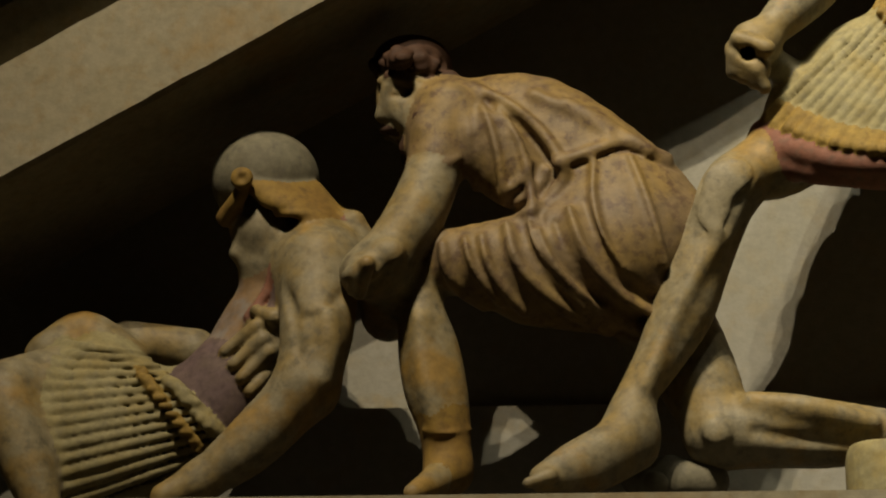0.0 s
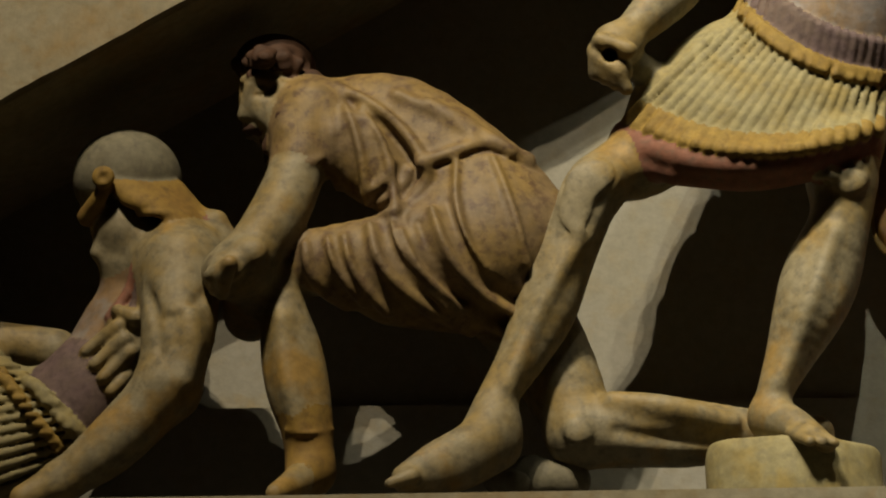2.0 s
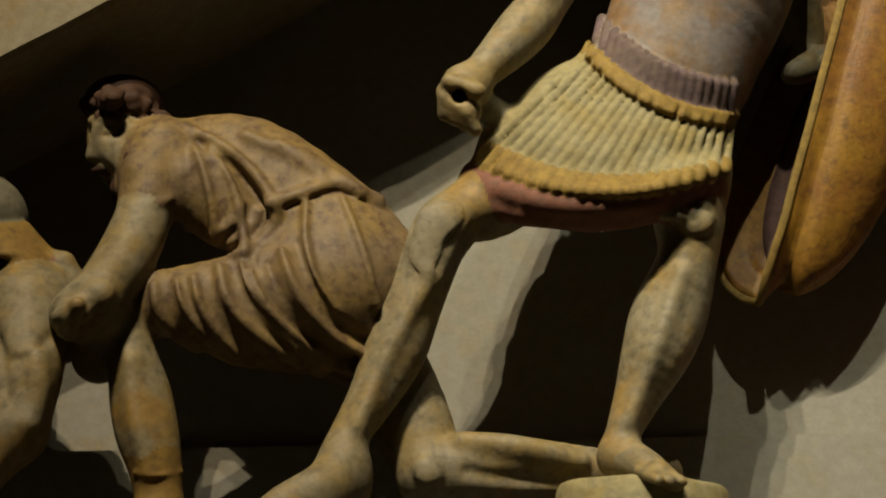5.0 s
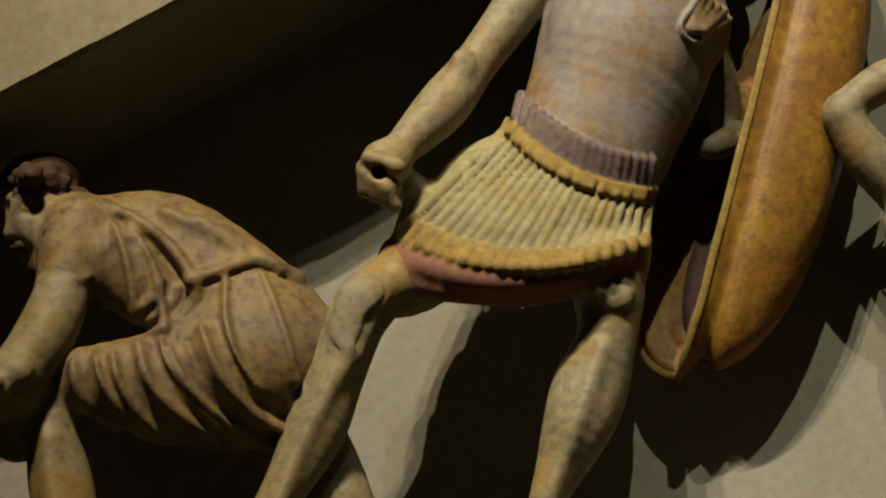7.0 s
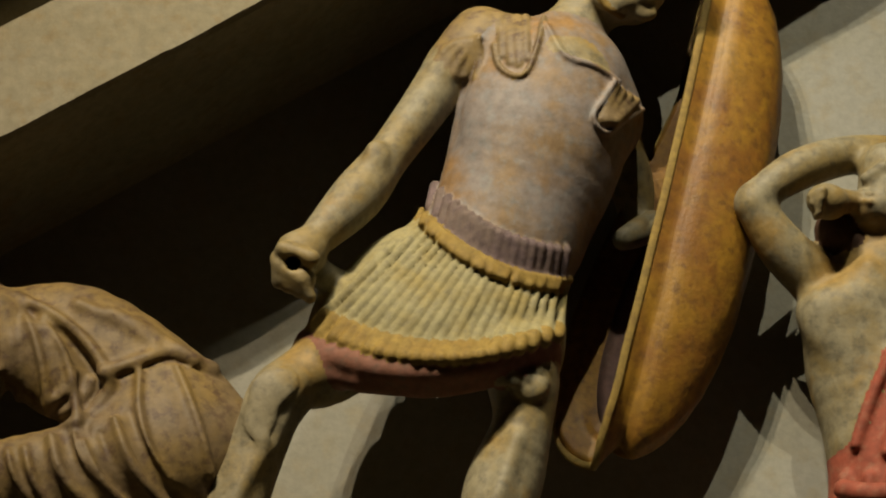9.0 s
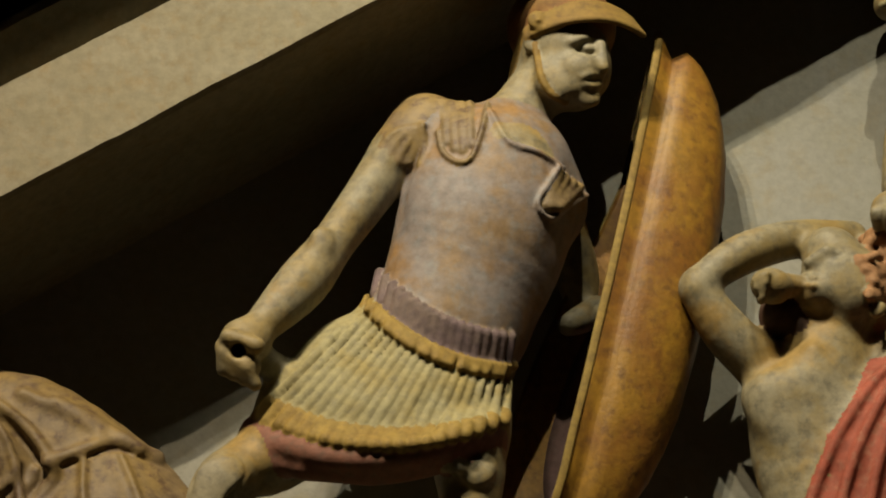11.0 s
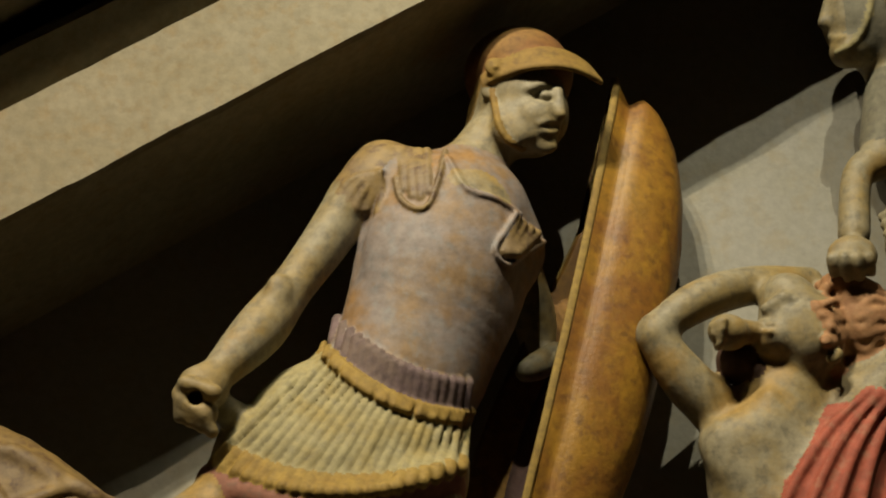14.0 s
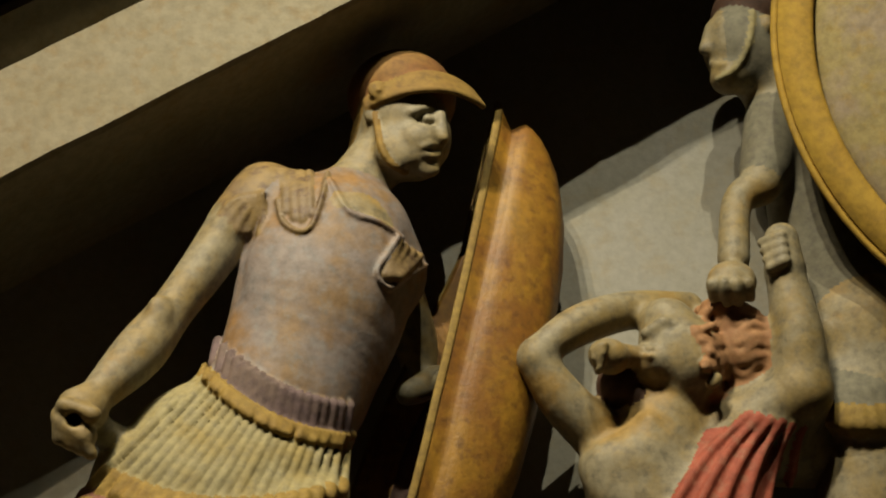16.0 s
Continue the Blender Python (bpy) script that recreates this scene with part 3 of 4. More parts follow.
def crouching_man():
    s = Clay((-1.34, -0.40, 2.36), (0.16, 0.33, 3.28), 0.0034)
    # back, shoulders and the tunic
    s.chain([(-0.810, 0.000, 3.055), (-0.701, 0.000, 3.043), (-0.584, 0.000, 2.930), (-0.518, 0.000, 2.862)], [0.0775, 0.0907, 0.1096, 0.1020], tu, 0.03, 0.8)
    s.chain([(-0.574, -0.020, 2.838), (-0.695, -0.050, 2.804), (-0.812, -0.070, 2.807)], [0.1152, 0.0831, 0.0491], tu, 0.03, 0.8)
    s.cone((-0.697, -0.030, 2.772), 0.0548, (-0.523, 0.000, 2.750), 0.0548, tu, 0.04, 0.8)
    s.chain([(-0.761, -0.030, 3.009), (-0.733, -0.040, 2.956), (-0.705, -0.050, 2.907)], [0.0699, 0.0520, 0.0208], tu, 0.02)
    # blouse over the girdle
    s.bow((-0.789, -0.075, 3.087), (-0.691, -0.120, 3.033), (-0.645, -0.120, 2.935), 0.0094, tu, 0.008, lay=0.004)
    s.bow((-0.778, -0.095, 3.061), (-0.703, -0.135, 3.005), (-0.661, -0.140, 2.926), 0.0066, tu, 0.006, how="cut", lay=0.0)
    s.chain([(-0.657, -0.110, 2.945), (-0.602, -0.120, 2.959), (-0.554, -0.110, 2.976), (-0.507, -0.100, 2.962), (-0.468, -0.080, 2.952)], 0.0074, tu, 0.016, lay=0.000)
    s.chain([(-0.656, -0.110, 2.930), (-0.610, -0.120, 2.940), (-0.554, -0.110, 2.963), (-0.507, -0.100, 2.947), (-0.471, -0.080, 2.939)], 0.0037, tu, 0.004, how="cut", lay=-0.002)
    for a, b, c, w in (((-0.642, -0.110, 2.928), (-0.663, -0.120, 2.883), (-0.705, -0.110, 2.861), 0.0110), ((-0.672, -0.110, 2.933), (-0.684, -0.120, 2.893), (-0.716, -0.110, 2.882), 0.0083), ((-0.699, -0.110, 2.948), (-0.706, -0.120, 2.907), (-0.741, -0.100, 2.901), 0.0074)):
        s.bow(a, b, c, w * 0.7, tu, 0.010, r2=w, lay=0.002)
    s.bow((-0.656, -0.110, 2.917), (-0.671, -0.120, 2.888), (-0.715, -0.110, 2.872), 0.0037, tu, 0.006, how="cut", lay=0.0)
    for i in (0, 2, 4):
        a, b = (-0.800, -0.090, 3.057), (-0.785, -0.090, 2.911)
        s.bow((a[0] + 0.012 * i, -0.085, a[2] - 0.002 * i), (a[0] + 0.004 + 0.024 * i, -0.10, a[2] - 0.07), (b[0] + 0.022 * i, -0.075, b[2] - 0.008 * i), 0.0038, tu, 0.008, r2=0.0076, lay=0.003)
    s.bow((-0.693, -0.100, 3.065), (-0.622, -0.100, 3.030), (-0.578, -0.100, 2.996), 0.0047, tu, 0.02, lay=0.0)
    s.bow((-0.640, -0.100, 3.049), (-0.570, -0.100, 3.010), (-0.517, -0.100, 2.966), 0.0047, tu, 0.02, lay=0.0)
    # long folds on the thigh and the hem
    folds = [((-0.831, -0.130, 2.810), (-0.825, -0.150, 2.731), (-0.768, -0.100, 2.722), 0.0104), ((-0.733, -0.120, 2.843), (-0.723, -0.170, 2.722), (-0.580, -0.090, 2.680), 0.0104),
             ((-0.681, -0.120, 2.833), (-0.652, -0.160, 2.711), (-0.533, -0.080, 2.680), 0.0094), ((-0.638, -0.120, 2.868), (-0.606, -0.160, 2.727), (-0.512, -0.080, 2.706), 0.0085),
             ((-0.703, -0.120, 2.847), (-0.686, -0.165, 2.754), (-0.612, -0.120, 2.709), 0.0066), ((-0.600, -0.115, 2.943), (-0.611, -0.140, 2.833), (-0.552, -0.120, 2.757), 0.0057),
             ((-0.772, -0.120, 2.826), (-0.762, -0.165, 2.747), (-0.706, -0.120, 2.702), 0.0066), ((-0.543, -0.115, 2.951), (-0.508, -0.140, 2.858), (-0.492, -0.120, 2.774), 0.0047),
             ((-0.798, -0.120, 2.822), (-0.788, -0.165, 2.756), (-0.741, -0.120, 2.716), 0.0047)]
    for a, b, c, w in folds:
        s.bow(a, b, c, w * 0.6, tu, 0.012, r2=w * 1.1, lay=0.005)
    for a, b, c, w in folds[1:5]:
        low = np.array((0.022, 0.0, 0.012))
        s.bow(np.array(a) + low, np.array(b) + low, np.array(c) + low, w * 0.5, tu, 0.01, how="cut", r2=w * 0.9, lay=0.0)
    s.bow((-0.803, -0.100, 2.722), (-0.689, -0.120, 2.662), (-0.513, -0.050, 2.666), 0.0094, tu, 0.012, lay=0.004)
    # front leg with its short boot
    s.cone((-0.808, -0.050, 2.796), 0.0423, (-0.868, -0.050, 2.786), 0.0331, fl, 0.012)
    s.chain([(-0.871, -0.050, 2.769), (-0.870, -0.050, 2.725), (-0.860, -0.040, 2.671), (-0.848, -0.040, 2.608), (-0.833, -0.040, 2.545), (-0.825, -0.040, 2.474)], [0.0313, 0.0368, 0.0469, 0.0488, 0.0405, 0.0340], fl, 0.012)
    s.chain([(-0.825, -0.040, 2.479), (-0.841, -0.090, 2.447), (-0.865, -0.150, 2.417)], [0.0331, 0.0248, 0.0147], fl, 0.02)
    s.bow((-0.869, -0.100, 2.698), (-0.863, -0.100, 2.609), (-0.839, -0.080, 2.535), 0.0060, fl, 0.03, lay=-0.001)
    s.chain([(-0.833, -0.040, 2.538), (-0.827, -0.040, 2.510), (-0.828, -0.040, 2.457)], [0.0534, 0.0515, 0.0552], oc, 0.003, how="paint")
    s.chain([(-0.862, -0.080, 2.531), (-0.825, -0.090, 2.523), (-0.789, -0.060, 2.537)], 0.0030, oc, 0.003, lay=0.001)
    # rear leg, kneeling
    s.chain([(-0.534, 0.060, 2.798), (-0.455, 0.050, 2.654), (-0.417, 0.030, 2.548)], [0.0850, 0.0661, 0.0529], fl, 0.02)
    s.chain([(-0.417, 0.030, 2.548), (-0.317, 0.030, 2.550), (-0.239, 0.040, 2.547), (-0.151, 0.050, 2.552), (-0.055, 0.060, 2.549)], [0.0548, 0.0567, 0.0510, 0.0340, 0.0283], fl, 0.015)
    s.chain([(-0.368, 0.000, 2.592), (-0.283, -0.020, 2.572), (-0.188, 0.000, 2.555)], [0.0132, 0.0189, 0.0113], fl, 0.02, lay=0.002)
    s.bow((-0.361, 0.000, 2.543), (-0.301, 0.000, 2.524), (-0.189, 0.000, 2.528), 0.0057, fl, 0.015, how="cut", lay=0.0)
    s.dot((-0.421, -0.030, 2.536), 0.0208, 0.0113, 0.0227, fl, 0.012)
    # head with hair and beard
    s.chain([(-0.911, 0.040, 3.089), (-0.869, 0.040, 3.063), (-0.814, 0.040, 3.057)], [0.0472, 0.0491, 0.0586], fl, 0.02)
    s.ball((-0.908, -0.010, 3.097), 0.0478, 0.060, 0.0718, fl, 0.02, -6)
    s.dot((-0.893, -0.050, 3.058), 0.0239, 0.010, 0.0202, fl, 0.03)
    s.dot((-0.910, -0.070, 3.092), 0.0190, 0.005, 0.0090, fl, 0.012, how="cut")
    s.dot((-0.944, -0.060, 3.099), 0.0092, 0.006, 0.0083, fl, 0.008, how="cut")
    s.dot((-0.911, -0.060, 3.094), 0.0110, 0.006, 0.0064, fl, 0.003, lay=0.001)
    s.chain([(-0.942, -0.060, 3.112), (-0.915, -0.070, 3.111), (-0.886, -0.060, 3.105)], 0.0064, fl, 0.012, lay=0.002)
    s.cone(s.onto((-0.933, -0.060, 3.102), 0.004), 0.0074, s.onto((-0.937, -0.080, 3.044), 0.012), 0.0110, fl, 0.012)
    s.dot((-0.924, -0.050, 3.031), 0.0221, 0.012, 0.0074, ha, 0.008, lay=0.002)
    s.dot((-0.927, -0.050, 3.019), 0.0129, 0.008, 0.0046, fl, 0.004, lay=0.004)
    s.ball((-0.880, -0.020, 3.104), 0.0221, 0.034, 0.0331, fl, 0.02)
    beard = random.Random(8)
    for i in range(40):
        u = beard.random()
        p = curve3((-0.932, -0.050, 2.998), (-0.897, -0.040, 2.978), (-0.876, -0.030, 3.056), u)
        s.dot((p[0] + beard.uniform(-0.008, 0.010), p[1], p[2] + beard.uniform(-0.014, 0.012)), 0.0083, 0.008, 0.0101, ha, 0.008, lay=0.001)
    s.ball((-0.900, 0.000, 3.167), 0.0644, 0.066, 0.0423, ha, 0.01)
    s.ball((-0.867, 0.020, 3.140), 0.0313, 0.050, 0.0515, ha, 0.012)
    curls = random.Random(5)
    for i in range(90):
        u = curls.random()
        p = curve3((-0.956, -0.040, 3.139), (-0.908, -0.030, 3.201), (-0.851, -0.020, 3.128), u)
        s.dot((p[0] + curls.uniform(-0.022, 0.022), p[1], p[2] + curls.uniform(-0.014, 0.014)), 0.0085, 0.0035, 0.0070, ha, 0.008)
    # sleeve and arm
    s.chain([(-0.834, -0.030, 3.054), (-0.844, -0.050, 3.007), (-0.848, -0.060, 2.978)], [0.0680, 0.0550, 0.0480], tu, 0.02)
    s.bow((-0.883, -0.120, 2.950), (-0.845, -0.140, 2.926), (-0.811, -0.100, 2.962), 0.0057, tu, 0.004, lay=0.002)
    s.chain([(-0.848, -0.060, 2.972), (-0.874, -0.090, 2.880), (-0.915, -0.110, 2.805), (-0.952, -0.120, 2.770)], [0.0425, 0.0460, 0.0420, 0.0378], fl, 0.012)
    s.cone((-0.925, -0.100, 2.781), 0.0416, (-0.932, 0.020, 2.747), 0.0435, fl, 0.03)
    s.dot((-0.914, -0.120, 2.802), 0.0221, 0.012, 0.0184, fl, 0.02)
    s.dot((-0.951, -0.130, 2.774), 0.0276, 0.014, 0.0239, fl, 0.012)
    for i in range(3):
        s.chain([(-0.942, -0.150, 2.774), ((-0.974, -0.140, 2.762)[0] + 0.008 * i, -0.135, (-0.973, -0.140, 2.760)[2] - 0.022 * i)], [0.0123, 0.0104], fl, 0.006, lay=0.003)
    return s.skin("statue", "painted statue of a kneeling bearded man in a short brown tunic", "statue")


def fallen_warrior():
    s = Clay((-1.85, -0.40, 2.36), (-0.68, 0.33, 3.06), 0.0034)
    # head and helmet
    s.cone((-1.084, 0.000, 2.854), 0.0520, (-1.122, 0.000, 2.893), 0.0491, fl, 0.02)
    s.ball((-1.140, -0.010, 2.890), 0.0472, 0.0567, 0.0642, fl, 0.02, -12)
    s.cone((-1.161, -0.030, 2.869), 0.0085, (-1.169, -0.035, 2.836), 0.0123, fl, 0.012)
    s.ball((-1.138, -0.020, 2.820), 0.0264, 0.0283, 0.0208, fl, 0.02)
    s.ball((-1.129, -0.020, 2.874), 0.0386, 0.050, 0.0534, fl, 0.02)
    s.ball((-1.134, 0.000, 2.971), 0.0869, 0.0869, 0.0793, gr, 0.01)
    s.chain([(-1.185, -0.050, 2.891), (-1.157, -0.085, 2.916), (-1.151, -0.085, 2.941)], [0.0161, 0.0123, 0.0113], oc, 0.006)
    s.ball((-1.151, -0.105, 2.936), 0.0189, 0.0113, 0.0189, oc, 0.004)
    s.ball((-1.149, -0.116, 2.932), 0.0085, 0.0066, 0.0085, oc, 0.003, how="cut")
    for i in range(26):
        t = i / 25
        a = curve3((-1.144, -0.075, 2.937), (-1.085, -0.085, 2.918), (-1.047, -0.020, 2.951), t)
        b = curve3((-1.118, -0.080, 2.906), (-1.054, -0.100, 2.876), (-1.011, -0.020, 2.906), t)
        s.cone(a, 0.0085, b, 0.0094, oc, 0.006)
    s.bow((-1.091, -0.115, 2.872), (-1.036, -0.125, 2.869), (-0.997, -0.050, 2.883), 0.0066, oc, 0.003, lay=0.003)
    s.ball((-1.102, -0.055, 2.868), 0.0151, 0.0113, 0.0208, fl, 0.006)
    # torso in a mauve cuirass
    s.chain([(-1.063, 0.020, 2.822), (-1.119, 0.020, 2.720), (-1.186, 0.020, 2.601)], [0.0708, 0.0831, 0.0737], ma, 0.04, 0.85)
    s.bow((-1.090, -0.060, 2.810), (-1.110, -0.060, 2.759), (-1.142, -0.050, 2.726), 0.0085, pk, 0.004, lay=0.003)
    s.bow((-1.076, -0.060, 2.796), (-1.087, -0.060, 2.750), (-1.102, -0.050, 2.730), 0.0132, pu, 0.004, lay=0.0)
    s.cone((-1.200, 0.000, 2.595), 0.0793, (-1.178, 0.000, 2.622), 0.0812, pu, 0.02, 0.85)
    s.cone((-1.067, -0.020, 2.880), 0.0283, (-1.017, -0.020, 2.874), 0.0246, pk, 0.01)
    # pleated skirt spread over the thighs
    s.chain([(-1.232, 0.030, 2.567), (-1.311, 0.020, 2.561), (-1.401, 0.020, 2.563)], [0.0803, 0.1086, 0.1370], cr, 0.03, 0.7)
    s.chain([(-1.392, 0.030, 2.674), (-1.414, 0.000, 2.574), (-1.416, 0.000, 2.474)], [0.0414, 0.0644, 0.0506], cr, 0.04, 0.7)
    s.pleats(((-1.341, 0.040, 2.702), (-1.181, -0.080, 2.584), (-1.184, -0.040, 2.474)), ((-1.495, 0.060, 2.732), (-1.561, -0.100, 2.531), (-1.405, -0.050, 2.365)), 16, 0.0050, 0.0125, cr, ye, 0.001, tuft=0.1, lay=0.009)
    arc = ((-1.333, 0.050, 2.679), (-1.248, -0.100, 2.562), (-1.183, -0.050, 2.493))
    s.beads(arc, 22, 0.0062, ye, 0.001, (-0.012, 0, 0.0), 0.006)
    s.beads(((-1.278, 0.050, 2.652), (-1.196, -0.100, 2.568), (-1.154, -0.050, 2.512)), 12, 0.0085, cr, 0.001, (-0.026, 0, 0.012), 0.004)
    # legs
    s.chain([(-1.482, 0.030, 2.702), (-1.429, 0.050, 2.735), (-1.369, 0.060, 2.690)], [0.0302, 0.0359, 0.0425], fl, 0.02)
    s.chain([(-1.372, 0.100, 2.740), (-1.263, 0.120, 2.720)], [0.0302, 0.0397], fl, 0.02)
    s.chain([(-1.460, -0.020, 2.649), (-1.512, -0.080, 2.596), (-1.476, -0.090, 2.503), (-1.439, -0.090, 2.415)], [0.0359, 0.0491, 0.0435, 0.0302], fl, 0.03)
    # shoulder, arm and the hand that props him up
    s.ball((-1.030, -0.040, 2.811), 0.0737, 0.0623, 0.0680, fl, 0.03)
    s.chain([(-1.031, -0.060, 2.795), (-1.027, -0.090, 2.684), (-1.036, -0.100, 2.600)], [0.0623, 0.0567, 0.0453], fl, 0.03)
    s.chain([(-1.040, -0.100, 2.592), (-1.123, -0.100, 2.505), (-1.190, -0.100, 2.453)], [0.0472, 0.0435, 0.0302], fl, 0.03)
    s.chain([(-1.198, -0.100, 2.449), (-1.245, -0.120, 2.423)], [0.0302, 0.0208], fl, 0.02)
    s.chain([(-1.081, -0.100, 2.759), (-1.052, -0.100, 2.709), (-1.013, -0.100, 2.717), (-0.983, -0.100, 2.748)], 0.0047, fl, 0.014, how="cut", lay=0.002)
    s.chain([(-1.069, -0.100, 2.736), (-1.061, -0.100, 2.700), (-1.052, -0.100, 2.654)], 0.0047, fl, 0.012, how="cut", lay=0.002)
    s.chain([(-1.008, -0.100, 2.708), (-1.003, -0.100, 2.663), (-1.014, -0.100, 2.609)], [0.0057, 0.0113, 0.0047], fl, 0.03, lay=-0.002)
    s.cone((-0.986, -0.020, 2.887), 0.0208, (-0.974, 0.000, 2.823), 0.0472, fl, 0.02)
    # a hand laid on the chest
    s.dot((-1.098, -0.110, 2.679), 0.0397, 0.0151, 0.0472, fl, 0.008, 30, lay=0.002)
    for i in range(4):
        a, b = (-1.114, -0.120, 2.687), (-1.163, -0.115, 2.650)
        s.chain([(a[0] + 0.010 * i, a[1], a[2] - 0.020 * i), (b[0] + 0.014 * i, b[1], b[2] - 0.021 * i)], [0.0132, 0.0104], fl, 0.003, lay=0.006)
    s.chain([(-1.088, -0.120, 2.701), (-1.119, -0.110, 2.716)], [0.0142, 0.0104], fl, 0.004, lay=0.006)
    return s.skin("statue", "painted statue of a fallen helmeted warrior propped on one arm", "statue")


def pleading_man():
    s = Clay((0.16, -0.40, 2.36), (1.05, 0.33, 3.70), 0.0036)
    # trunk
    s.chain([(0.613, 0.090, 3.111), (0.580, 0.090, 3.011), (0.584, 0.090, 2.892), (0.627, 0.090, 2.794)], [0.0945, 0.1058, 0.0945, 0.1134], fl, 0.04, 0.8)
    s.ball((0.531, 0.040, 3.043), 0.0567, 0.0246, 0.0472, fl, 0.04)
    s.ball((0.636, 0.040, 3.039), 0.0567, 0.0246, 0.0472, fl, 0.04)
    s.cone((0.590, 0.070, 3.114), 0.0586, (0.643, 0.090, 3.224), 0.0586, fl, 0.03)
    s.ball((0.580, 0.010, 3.134), 0.0085, 0.0085, 0.0085, fl, 0.02)
    # head thrown back, face up
    s.ball((0.652, 0.030, 3.265), 0.0681, 0.064, 0.0736, fl, 0.02, -30)
    s.ball((0.665, 0.030, 3.223), 0.0460, 0.056, 0.0442, fl, 0.03)
    s.ball((0.594, 0.020, 3.234), 0.0276, 0.040, 0.0239, fl, 0.03)
    s.ball((0.636, 0.030, 3.329), 0.0405, 0.045, 0.0331, fl, 0.03)
    s.dot((0.639, -0.020, 3.297), 0.0147, 0.004, 0.0074, fl, 0.010, -30, how="cut")
    s.dot((0.639, -0.020, 3.296), 0.0083, 0.004, 0.0046, fl, 0.003, lay=0.001)
    s.cone(s.onto((0.625, 0.000, 3.311), 0.001), 0.0074, s.onto((0.591, 0.000, 3.289), 0.008), 0.0092, fl, 0.012)
    s.chain([(0.578, 0.000, 3.265), (0.594, -0.010, 3.255)], 0.0055, fl, 0.005, lay=0.003)
    s.chain([(0.575, 0.000, 3.250), (0.591, -0.010, 3.242)], 0.0055, fl, 0.005, lay=0.003)
    s.chain([(0.572, 0.000, 3.258), (0.596, -0.010, 3.249)], 0.0028, fl, 0.003, how="cut", lay=0.002)
    # rust hair in wavy locks
    s.ball((0.769, 0.060, 3.280), 0.0626, 0.070, 0.0773, ru, 0.012)
    s.ball((0.736, 0.050, 3.340), 0.0405, 0.055, 0.0294, ru, 0.02)
    for i in range(11):
        u = i / 10
        a = curve3((0.695, -0.010, 3.334), (0.675, -0.010, 3.251), (0.703, 0.000, 3.167), u)
        c = curve3((0.778, 0.000, 3.338), (0.841, 0.020, 3.269), (0.786, 0.020, 3.167), u)
        d = (c - a)
        wave = np.array((0, 0, 0.010 if i % 2 else 0.006))
        s.chain([a, a + d * 0.25 + wave, a + d * 0.5 - wave, a + d * 0.75 + wave, c], [0.0064, 0.0083, 0.0083, 0.0083, 0.0064], ru, 0.007, lay=0.002)
    tufts = random.Random(3)
    for i in range(34):
        u = tufts.random()
        p = curve3((0.688, -0.010, 3.332), (0.671, -0.010, 3.251), (0.701, 0.000, 3.162), u)
        s.dot((p[0] + tufts.uniform(-0.008, 0.022), p[1], p[2] + tufts.uniform(-0.01, 0.01)), 0.0083, 0.006, 0.0074, ru, 0.006)
    s.dot((0.696, 0.000, 3.198), 0.0120, 0.009, 0.0184, fl, 0.004, 50, lay=0.003)
    s.cone((0.667, 0.080, 3.230), 0.0534, (0.608, 0.080, 3.118), 0.0662, fl, 0.03)
    s.ball((0.546, 0.060, 3.082), 0.0736, 0.050, 0.0313, fl, 0.05)
    s.ball((0.546, 0.050, 3.218), 0.0386, 0.040, 0.0368, ha, 0.012)
    s.ball((0.570, 0.060, 3.193), 0.0276, 0.040, 0.0276, ha, 0.012)
    # arm bent over the brow, the fist at the chin
    s.chain([(0.498, 0.070, 3.143), (0.448, 0.050, 3.193), (0.406, 0.030, 3.256)], [0.0442, 0.0405, 0.0313], fl, 0.02)
    s.chain([(0.408, 0.030, 3.272), (0.489, 0.030, 3.322), (0.587, 0.060, 3.361), (0.695, 0.090, 3.377)], [0.0276, 0.0350, 0.0331, 0.0276], fl, 0.02)
    s.ball((0.518, -0.020, 3.239), 0.0350, 0.034, 0.0294, fl, 0.004, 20)
    s.cone((0.584, 0.010, 3.251), 0.0166, (0.518, -0.020, 3.241), 0.0239, fl, 0.006)
    for i in range(4):
        s.chain([np.array((0.503, -0.060, 3.241)) + np.array((-0.004, 0, -0.013)) * i, np.array((0.483, -0.060, 3.232)) + np.array((0.001, 0, -0.013)) * i], [0.0083, 0.0074], fl, 0.003, lay=0.004)
    s.dot((0.481, -0.060, 3.205), 0.0064, 0.008, 0.0055, fl, 0.003, how="cut")
    # raised arm
    s.chain([(0.738, 0.070, 3.129), (0.842, 0.010, 3.171)], [0.0586, 0.0529], fl, 0.03)
    s.chain([(0.848, 0.010, 3.181), (0.850, -0.010, 3.276), (0.846, -0.010, 3.383)], [0.0491, 0.0435, 0.0340], fl, 0.02)
    s.chain([(0.844, -0.020, 3.399), (0.846, -0.020, 3.448)], [0.0340, 0.0302], fl, 0.015)
    for i in range(4):
        a = (0.806, -0.040, 3.433)
        s.chain([(a[0] + 0.002 * i, a[1], a[2] - 0.016 * i), (a[0] + 0.035, a[1], a[2] + 0.014 - 0.016 * i)], [0.0104, 0.0094], fl, 0.003, lay=0.003)
    s.cone((0.762, 0.090, 3.126), 0.0756, (0.931, 0.130, 3.126), 0.0756, fl, 0.04)
    # red cloak across the body
    s.chain([(0.780, 0.060, 3.133), (0.694, 0.060, 3.045), (0.646, 0.070, 2.961)], [0.0586, 0.0803, 0.1039], rd, 0.01, 0.8)
    s.chain([(0.670, 0.070, 2.999), (0.629, 0.090, 2.813), (0.567, 0.110, 2.400)], [0.0992, 0.1275, 0.1559], rd, 0.03, 0.75)
